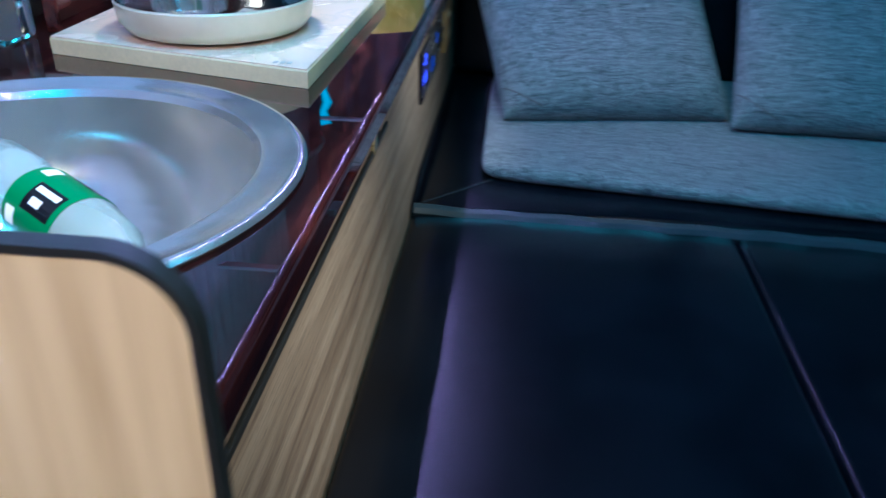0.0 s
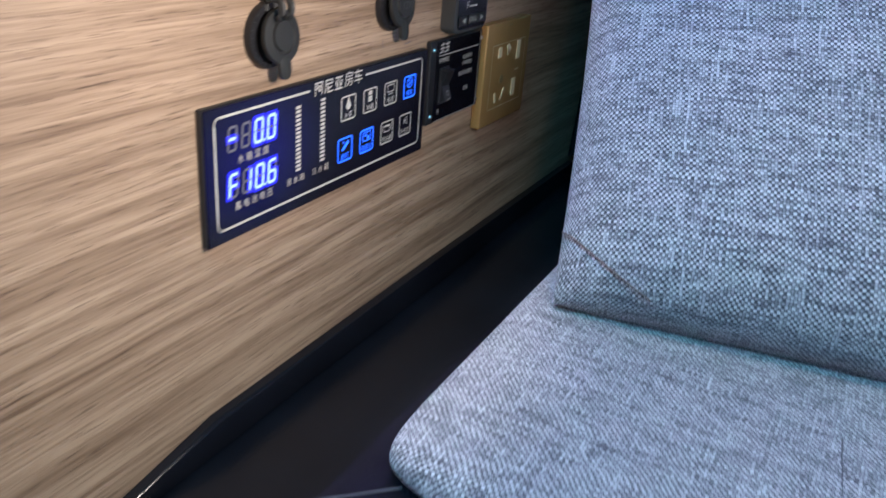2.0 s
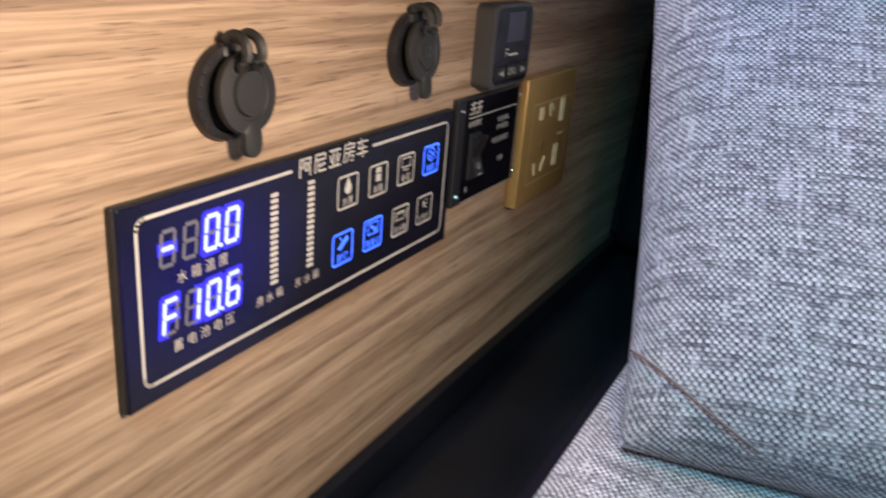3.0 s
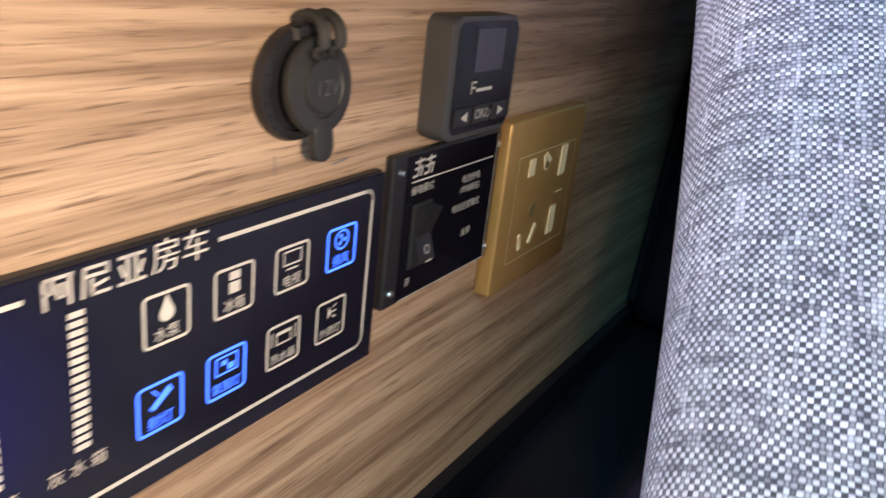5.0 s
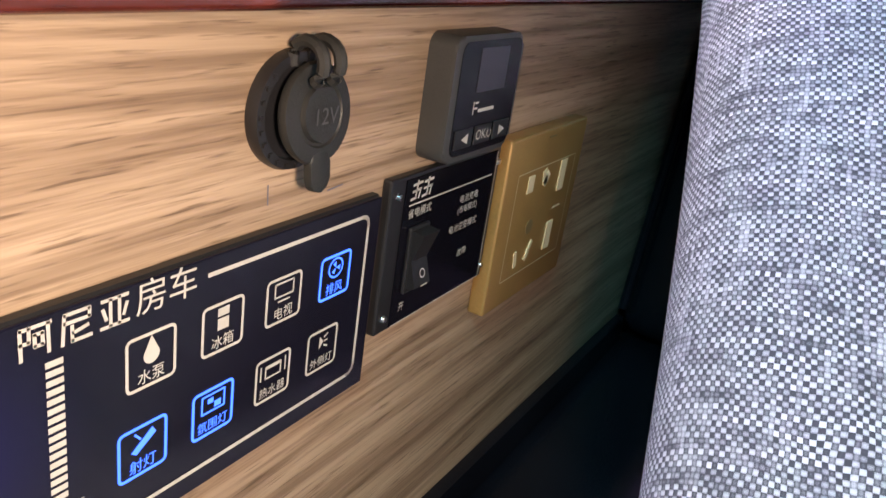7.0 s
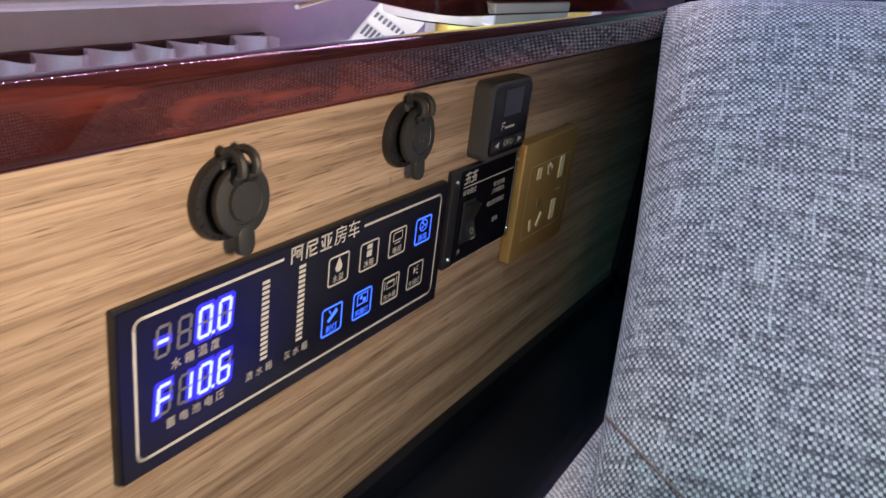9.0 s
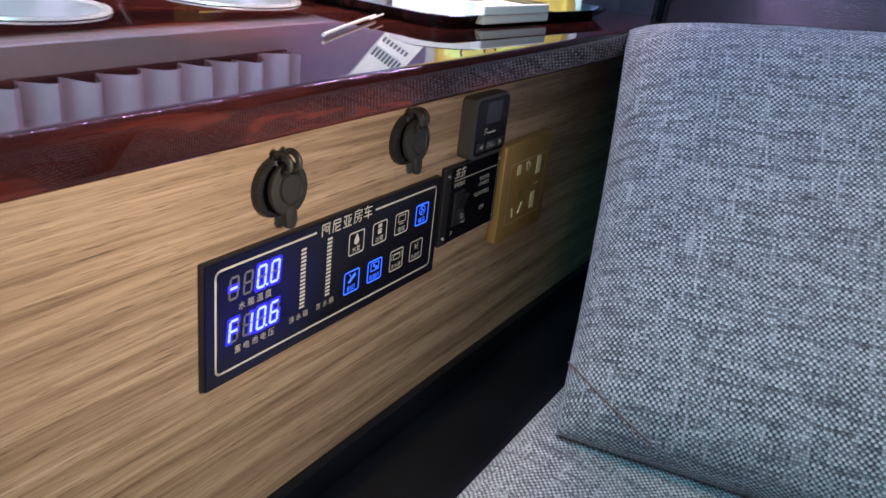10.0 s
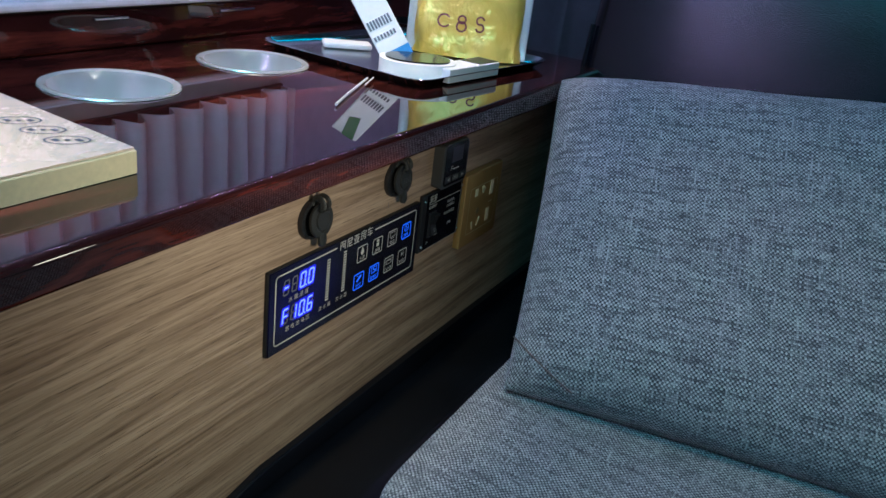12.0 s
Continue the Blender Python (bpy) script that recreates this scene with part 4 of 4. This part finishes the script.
def digit(ch, y, z, w, h, dot):
    for key, (a, b) in SEG.items():
        ends = [(y + q[0] * w + q[1] * h * 0.10, z + q[1] * h) for q in (a, b)]
        d = [(ends[1][i] - ends[0][i]) * 0.12 for i in (0, 1)]
        p = [(ends[0][0] + d[0], ends[0][1] + d[1]), (ends[1][0] - d[0], ends[1][1] - d[1])]
        if key in LIT[ch]:
            seg = place("lit_segment", stroke(p, 0.0019, Q), BLUELIT, panel, "lit blue segment")
            place("light_bleed", stroke(ends, 0.0056, Q - 0.00015 - 0.00001 * ord(key) / 100), HALO, seg, "dim blue light bleed")
        else:
            place("dark_segment", stroke(p, 0.0017, Q), GREYINK, panel)
    if dot:
        place("decimal_point", stroke([(y + w + 0.0018, z), (y + w + 0.0028, z)], 0.0017, Q), BLUELIT, panel, "lit blue point")


for z, text, dots in ((0.6350, "- 00", (2,)), (0.6050, "F106", (2,))):
    for k, ch in enumerate(text):
        digit(ch, 0.0195 + k * 0.0122, z, 0.0068, 0.0145, k in dots)
for text, y, z, size in (("水 箱 温 度", 0.0425, 0.6275, 0.0062), ("蓄 电 池 电 压", 0.0425, 0.5975, 0.0060), ("清 水 箱", 0.0850, 0.5985, 0.0056), ("灰 水 箱", 0.1135, 0.5985, 0.0056)):
    lettering("panel_text", text, size, (Q, y, z), FADEDINK, panel)
for y in (0.0880, 0.1155):
    for k in range(16):
        z = 0.6045 + k * 0.0029
        bm = bmesh.new()
        bm.faces.new([bm.verts.new((Q, y + a, z + b)) for a, b in ((-0.0026, 0), (0.0026, 0), (0.0026, 0.0019), (-0.0026, 0.0019))])
        place("level_bar", bm, WHITEINK, panel)


def icon(y, z, text, lit, drawing):
    mat = ICONLIT if lit else WHITEINK
    bm = outline(rounded(y, z, 0.0188, 0.0185, 0.0022, 3), 0.0011, Q, Q)
    key = place("touch_key", bm, mat, panel, "lit blue touch key" if lit else "white outlined touch key")
    bm = bmesh.new()
    for kind, pts in drawing:
        pts = [(y + a, z + 0.0024 + b * 0.95) for a, b in pts]
        if kind == "fill":
            bm.faces.new([bm.verts.new((Q, *p)) for p in pts])
        else:
            stroke(pts, 0.0007, Q, bm)
    place("pictogram", bm, mat, key)
    lettering("key_text", text, 0.0052 if len(text) < 3 else 0.0046, (Q, y, z - 0.0055), mat, key)


drop = [("fill", [(0, 0.0060)] + [(0.0030 * math.cos(radians(a)), -0.001 + 0.0030 * math.sin(radians(a))) for a in range(20, -201, -20)])]
fridge = [("fill", [(-0.0025, 0.005), (0.0025, 0.005), (0.0025, 0.0018), (-0.0025, 0.0018)]), ("fill", [(-0.0025, 0.001), (0.0025, 0.001), (0.0025, -0.0035), (-0.0025, -0.0035)])]
screen = [("line", [(-0.0048, 0.0045), (0.0048, 0.0045), (0.0048, -0.001), (-0.0048, -0.001), (-0.0048, 0.0045)]), ("line", [(-0.003, -0.003), (0.003, -0.003)])]
fan = [("line", [(0.0042 * math.cos(radians(a)), 0.001 + 0.0042 * math.sin(radians(a))) for a in range(0, 361, 24)])] + [("fill", [(0.0, 0.001), (0.0028 * math.cos(radians(a)), 0.001 + 0.0028 * math.sin(radians(a))), (0.0028 * math.cos(radians(a + 45)), 0.001 + 0.0028 * math.sin(radians(a + 45)))]) for a in (90, 210, 330)]
spot = [("fill", [(-0.0045, -0.002), (-0.0025, -0.0035), (0.005, 0.002), (0.0035, 0.0045)]), ("line", [(-0.001, 0.002), (-0.003, 0.0045)])]
mood = [("line", [(-0.005, 0.0045), (0.005, 0.0045), (0.005, -0.0025), (-0.005, -0.0025), (-0.005, 0.0045)]), ("fill", [(-0.0025, 0.003), (0.0, 0.003), (0.0, 0.001), (-0.0025, 0.001)]), ("fill", [(0.0005, 0.001), (0.0035, 0.001), (0.0035, -0.0015), (0.0005, -0.0015)])]
heater = [("fill", [(-0.004, 0.0035), (0.004, 0.0035), (0.004, 0.002), (-0.004, 0.002)]), ("line", [(-0.004, 0.003), (-0.004, -0.002), (0.004, -0.002), (0.004, 0.003)]), ("line", [(-0.0065, 0.004), (-0.0065, -0.002)]), ("line", [(0.0065, 0.004), (0.0065, -0.002)])]
outlamp = [("fill", [(-0.002, 0.004), (0.0005, 0.001), (-0.002, -0.002)]), ("line", [(0.001, 0.003), (0.003, 0.004)]), ("line", [(0.001, 0.001), (0.003, 0.001)]), ("line", [(0.001, -0.001), (0.003, -0.002)])]
COLS, LOWER = (0.1470, 0.1760, 0.2055, 0.2350), (0.1440, 0.1730, 0.2025, 0.2310)
for y, text, lit, d in zip(COLS, ("水泵", "冰箱", "电视", "排风"), (0, 0, 0, 1), (drop, fridge, screen, fan)):
    icon(y, 0.6370, text, lit, d)
for y, text, lit, d in zip(LOWER, ("射灯", "氛围灯", "热水器", "外侧灯"), (1, 1, 0, 0), (spot, mood, heater, outlamp)):
    icon(y, 0.6060, text, lit, d)

# inverter switch plate
inv = thing("inverter_switch_panel", (0.0, 0.32, 0.595), "black inverter switch plate with a rocker and white print", "switch panel")
IX = 0.005
place("plate", box((0.0, 0.270, 0.595), (IX, 0.3695, 0.668), 0.0012), BLACK, inv)
place("face_sheet", box((IX + 0.0002, 0.2805, 0.5965), (IX + 0.0008, 0.3640, 0.6665)), GLASSBLACK, inv, "glossy black face sheet")
IQ = IX + 0.0011
place("border_line", stroke([(0.2810, 0.5970), (0.3635, 0.5970), (0.3635, 0.6660)], 0.0005, IQ), WHITEINK, inv)
place("rule_line", stroke([(0.2840, 0.6545), (0.3600, 0.6545)], 0.0007, IQ), WHITEINK, inv, "thin white rule")
bm = bmesh.new()
for y0 in (0.2855, 0.2945):
    for a, b in (((0, 0.003), (0.007, 0.0035)), ((0.0035, 0.0045), (0.0025, -0.003)), ((0.0, 0), (0.0065, 0.0005)), ((0.006, 0.0005), (0.005, -0.0035)), ((-0.001, -0.0035), (0.003, -0.003))):
        stroke([(y0 + a[0], 0.6605 + a[1]), (y0 + b[0], 0.6605 + b[1])], 0.0012, IQ, bm)
place("maker_mark", bm, WHITEINK, inv, "white maker's mark as plain strokes")
for text, y, z, size in (("省电模式", 0.2935, 0.6500, 0.0048), ("开", 0.2880, 0.6045, 0.0048), ("电池充电", 0.3390, 0.6470, 0.0046), ("(市电模式)", 0.3390, 0.6415, 0.0042), ("电池逆变模式", 0.3370, 0.6325, 0.0046), ("故障", 0.3400, 0.6175, 0.0046)):
    lettering("plate_text", text, size, (IQ, y, z), WHITEINK, inv)
place("switch_well", box((IX + 0.0009, 0.2855, 0.6120), (IX + 0.0030, 0.3015, 0.6440), 0.0008), BLACK, inv)
rk = prism([(IX + 0.003, 0.6140), (IX + 0.0075, 0.6160), (IX + 0.0040, 0.6280), (IX + 0.0090, 0.6420), (IX + 0.003, 0.6425)], 0.2870, 0.3000, axis=1)
rocker = place("rocker", rk, BLACK, inv, "black rocker switch")
lettering("rocker_mark", "O", 0.0062, (IX + 0.0065, 0.2940, 0.6215), WHITEINK, rocker, turn=Matrix.Rotation(radians(-16), 4, "Y") @ Matrix(((0, 0, 1, 0), (1, 0, 0, 0), (0, 1, 0, 0), (0, 0, 0, 1))))
place("rocker_bar", stroke([(0.2915, 0.6165), (0.2965, 0.6165)], 0.0009, IX + 0.0080), WHITEINK, rocker)
for y, z in ((0.2760, 0.6600), (0.2760, 0.6020), (0.3668, 0.6600), (0.3668, 0.6020)):
    place("screw", lathe([(0.0, 0.0016), (0.0014, 0.0014), (0.0019, 0.0)], Matrix.Translation((IX, y, z)) @ Matrix.Rotation(radians(90), 4, "Y"), 14), STEEL, inv, "small steel screw", True)

# heater control unit
ctl = thing("heater_control", (0.0, 0.315, 0.678), "small dark grey heater control unit with three keys and a display", "control unit")
body = prism(rounded(0.3240, 0.6998, 0.063, 0.0545, 0.006, 5), 0.0, 0.0135, axis=0, bevel=0.002)
place("body", body, plain("dark_grey_plastic", (0.035, 0.036, 0.036), 0.45, grain=900, bump=0.15), ctl, smooth=True)
CX = 0.0139
place("face_sheet", prism(rounded(0.3252, 0.7000, 0.0555, 0.0495, 0.005, 4), 0.0136, CX, axis=0), GLASSBLACK, ctl, "glossy black face")
place("display", box((CX, 0.3135, 0.7025), (CX + 0.0003, 0.3400, 0.7215)), plain("dark_display", (0.03, 0.03, 0.045), 0.3), ctl, "dark dotted display")
for k, y in enumerate((0.3075, 0.3252, 0.3429)):
    key = place("key", box((CX, y - 0.0077, 0.6785), (CX + 0.0008, y + 0.0077, 0.6872), 0.0004), BLACK, ctl)
    kx = CX + 0.0011
    if k == 1:
        lettering("key_text", "OK/", 0.0065, (kx, y - 0.0018, 0.6829), WHITEINK, key)
        place("power_sign", stroke([(y + 0.0052 + 0.0018 * math.sin(radians(a)), 0.6827 + 0.0018 * math.cos(radians(a))) for a in range(40, 321, 28)], 0.0006, kx), WHITEINK, key)
    else:
        s = -1 if k == 0 else 1
        bm = bmesh.new()
        bm.faces.new([bm.verts.new((kx, y + a, 0.6828 + b)) for a, b in ((s * 0.003, 0), (-s * 0.003, 0.0024), (-s * 0.003, -0.0024))])
        place("arrow", bm, WHITEINK, key)
bm = bmesh.new()
stroke([(0.3130, 0.6930), (0.3130, 0.6985)], 0.0008, CX + 0.0003, bm)
stroke([(0.3145, 0.6980), (0.3170, 0.6980)], 0.0009, CX + 0.0003, bm), stroke([(0.3140, 0.6955), (0.3163, 0.6955)], 0.0009, CX + 0.0003, bm)
stroke([(0.3180, 0.6942), (0.3320, 0.6942)], 0.0016, CX + 0.0003, bm)
place("maker_mark", bm, WHITEINK, ctl, "white maker's mark as plain bars")

# gold wall socket
soc = thing("wall_socket", (0.0, 0.42, 0.570), "champagne gold square wall socket plate with usb slots", "socket")
place("plate", box((0.0, 0.371, 0.570), (0.0100, 0.476, 0.6710), 0.0015, 3), GOLD, soc, smooth=True)
GX = 0.0103
place("inset_line", outline(rounded(0.4255, 0.618, 0.080, 0.064, 0.001, 2), 0.0007, GX, GX), plain("pale_gold_line", (0.75, 0.64, 0.42), 0.35, 0.5), soc, "fine pale inset line")
SLOT = plain("cream_slot_lining", (0.64, 0.53, 0.34), 0.45)


def slot(y, z, w, h, turn=0.0, mat=SLOT, name="slot"):
    c = Matrix.Rotation(radians(turn), 2)
    bm = prism([tuple(c @ Vector(p) + Vector((y, z))) for p in ((-w / 2, -h / 2), (w / 2, -h / 2), (w / 2, h / 2), (-w / 2, h / 2))], 0.0094, GX + 0.0003, axis=0)
    return place(name, bm, mat, soc)


slot(0.4040, 0.6415, 0.0075, 0.0100), slot(0.4230, 0.6425, 0.0050, 0.0095, 20), slot(0.4255, 0.6410, 0.0050, 0.0085, -35)
slot(0.4490, 0.6390, 0.0085, 0.0190, 0, SLOT, "usb_slot"), slot(0.4450, 0.6010, 0.0085, 0.0180, 0, SLOT, "usb_slot")
slot(0.4180, 0.5980, 0.0032, 0.0130, -32), slot(0.4010, 0.5965, 0.0032, 0.0100, 15)
bm = lathe([(0.0, 0.0003), (0.0045, 0.0003), (0.0045, 0.0)], Matrix.Translation((0.0101, 0.4130, 0.6140)) @ Matrix.Rotation(radians(90), 4, "Y"), 20)
place("round_slot", bm, GOLD_DARK, soc)
place("small_print", stroke([(0.4440, 0.6190), (0.4540, 0.6190)], 0.0012, GX + 0.0002), SLOT, soc)
place("notch", box((0.0101, 0.4190, 0.6660), (0.0104, 0.4280, 0.6668)), GOLD_DARK, soc)

# ---- bench ----
def soft_box(lo, hi, r, seed, n=(40, 40), wobble=0.003):
    """A padded block with a domed face, rounded edges and slight creases."""
    bm = box(lo, hi, r, 4)
    bmesh.ops.subdivide_edges(bm, edges=[e for e in bm.edges if e.calc_length() > 0.12], cuts=10, use_grid_fill=True)
    for v in bm.verts:
        w = noise.noise(Vector((v.co.x * 5 + seed, v.co.y * 5, v.co.z * 5))) + 0.5 * noise.noise(Vector((v.co.x * 13, v.co.y * 13 + seed, v.co.z * 9)))
        v.co += v.normal * wobble * w
    return bm


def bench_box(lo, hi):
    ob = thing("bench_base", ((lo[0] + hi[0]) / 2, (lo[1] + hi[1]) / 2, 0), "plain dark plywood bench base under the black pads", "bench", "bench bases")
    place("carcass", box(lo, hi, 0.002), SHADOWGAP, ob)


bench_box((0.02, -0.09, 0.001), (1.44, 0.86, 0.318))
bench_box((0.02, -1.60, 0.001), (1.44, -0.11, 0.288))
rear = thing("rear_bench_pad", (0.6, 0.35, 0.32), "black leatherette bench pad under the grey seat cushion", "bench pad")
place("pad", soft_box((0.004, -0.105, 0.320), (1.44, 0.86, 0.430), 0.016, 3.0), LEATHER, rear, smooth=True)
place("welt", tube([(0.006 + 0.02 * i, -0.102 - 0.05 * (0.02 * i) ** 2 + 0.002 * math.sin(i * 1.1), 0.4235 - 0.004 * min(1, i / 5)) for i in range(72)], 0.0125), PIPING, rear, "raised black welt along the front edge", True)
place("seam", tube([(0.010 + 0.0125 * i, -0.095 + 0.0125 * i, 0.4312) for i in range(11)], 0.0007), plain("grey_thread", (0.06, 0.06, 0.066), 0.8), rear, "grey stitched seam", True)
place("wall_trim", prism([(-0.104, 0.36), (-0.104, 0.430), (-0.085, 0.436), (0.0, 0.4515), (0.30, 0.4530), (0.66, 0.4510), (FAR - 0.10, 0.4500), (FAR - 0.10, 0.36)], 0.0005, 0.0090, bevel=0.003), LEATHER, rear, "black trim along the cabinet", True)
for lo, hi, seed in (((0.003, -1.55, 0.29), (0.543, -0.107, 0.4205), 11.0), ((0.546, -1.55, 0.29), (1.44, -0.108, 0.4190), 23.0)):
    fp = thing("front_bench_pad", ((lo[0] + hi[0]) / 2, -0.8, 0.29), "black leatherette bench pad in front of the seat", "bench pad", "front bench pads")
    place("pad", soft_box(lo, hi, 0.012, seed), LEATHER, fp, smooth=True)
bk = thing("backrest_pad", (0.6, 0.75, 0.43), "black leatherette backrest behind the grey cushions", "backrest")
bm = soft_box((0.004, 0.690, 0.436), (1.44, 0.83, 1.16), 0.022, 31.0)
for v in bm.verts:
    v.co.y += 0.19 * (v.co.z - 0.455)
place("pad", bm, LEATHER, bk, smooth=True)
place("welt", tube([(0.007, 0.690 + 0.19 * (0.012 * i), 0.462 + 0.012 * i) for i in range(32)], 0.0045), LEATHER, bk, "raised black welt down the side", True)

seat = thing("seat_cushion", (0.55, 0.28, 0.432), "flat grey woven linen seat cushion on the black bench", "seat cushion")
SZ = 0.446
place("cover", cushion([(0.112, 0.022, SZ), (1.20, -0.120, SZ), (1.24, 0.66, SZ), (0.106, 0.66, SZ)], 0.032, 40.0, 0.5, 0.0025, 5.0, 60, corner=0.012), LINEN, seat, smooth=True)

place("seam", tube([(0.385 + 0.002 * math.sin(i), -0.030 + 0.022 * i, SZ + 0.0155) for i in range(12)], 0.0006), plain("dark_grey_thread", (0.07, 0.07, 0.075), 0.9), seat, "stitched seam", True)

GROUP = "grey back cushions"


def back_cushion(corners, seed):
    c = thing("back_cushion", [sum(p[i] for p in corners[:2]) / 2 for i in range(3)], "plump grey woven linen cushion leaning on the backrest", "cushion", GROUP)
    place("cover", cushion(corners, 0.132, 6.0, 0.50, 0.004, seed, tuck=0.010), LINEN, c, smooth=True)
    bl, br, tr, tl = (Vector(p) for p in corners)
    u, v = br - bl, tl - bl
    up = u.cross(v).normalized()
    pts = []
    for i in range(9):
        t = i / 8
        p = bl + u * (0.008 + 0.165 * t ** 1.1) + v * (0.125 - 0.105 * t - 0.012 * math.sin(3 * t))
        a, b = abs(2 * (0.008 + 0.165 * t ** 1.1) - 1), abs(2 * (0.125 - 0.105 * t - 0.012 * math.sin(3 * t)) - 1)
        f = max(0.0, (1 - a ** 6.5) * (1 - b ** 6.5)) ** 0.47
        pts.append(p + up * (0.066 * f + 0.0018))
    # The fold's dark line is laid on as a thin brown cord.
    place("corner_crease", tube(pts, 0.0009), plain("brown_fold_line", (0.12, 0.09, 0.08), 0.9), c, "dark line along the folded corner crease", True)


back_cushion([(0.145, 0.261, 0.469), (0.612, 0.325, 0.470), (0.515, 0.655, 0.815), (0.026, 0.600, 0.768)], 7.0)
back_cushion([(0.605, 0.262, 0.474), (1.060, 0.235, 0.474), (1.100, 0.600, 0.830), (0.640, 0.630, 0.820)], 19.0)
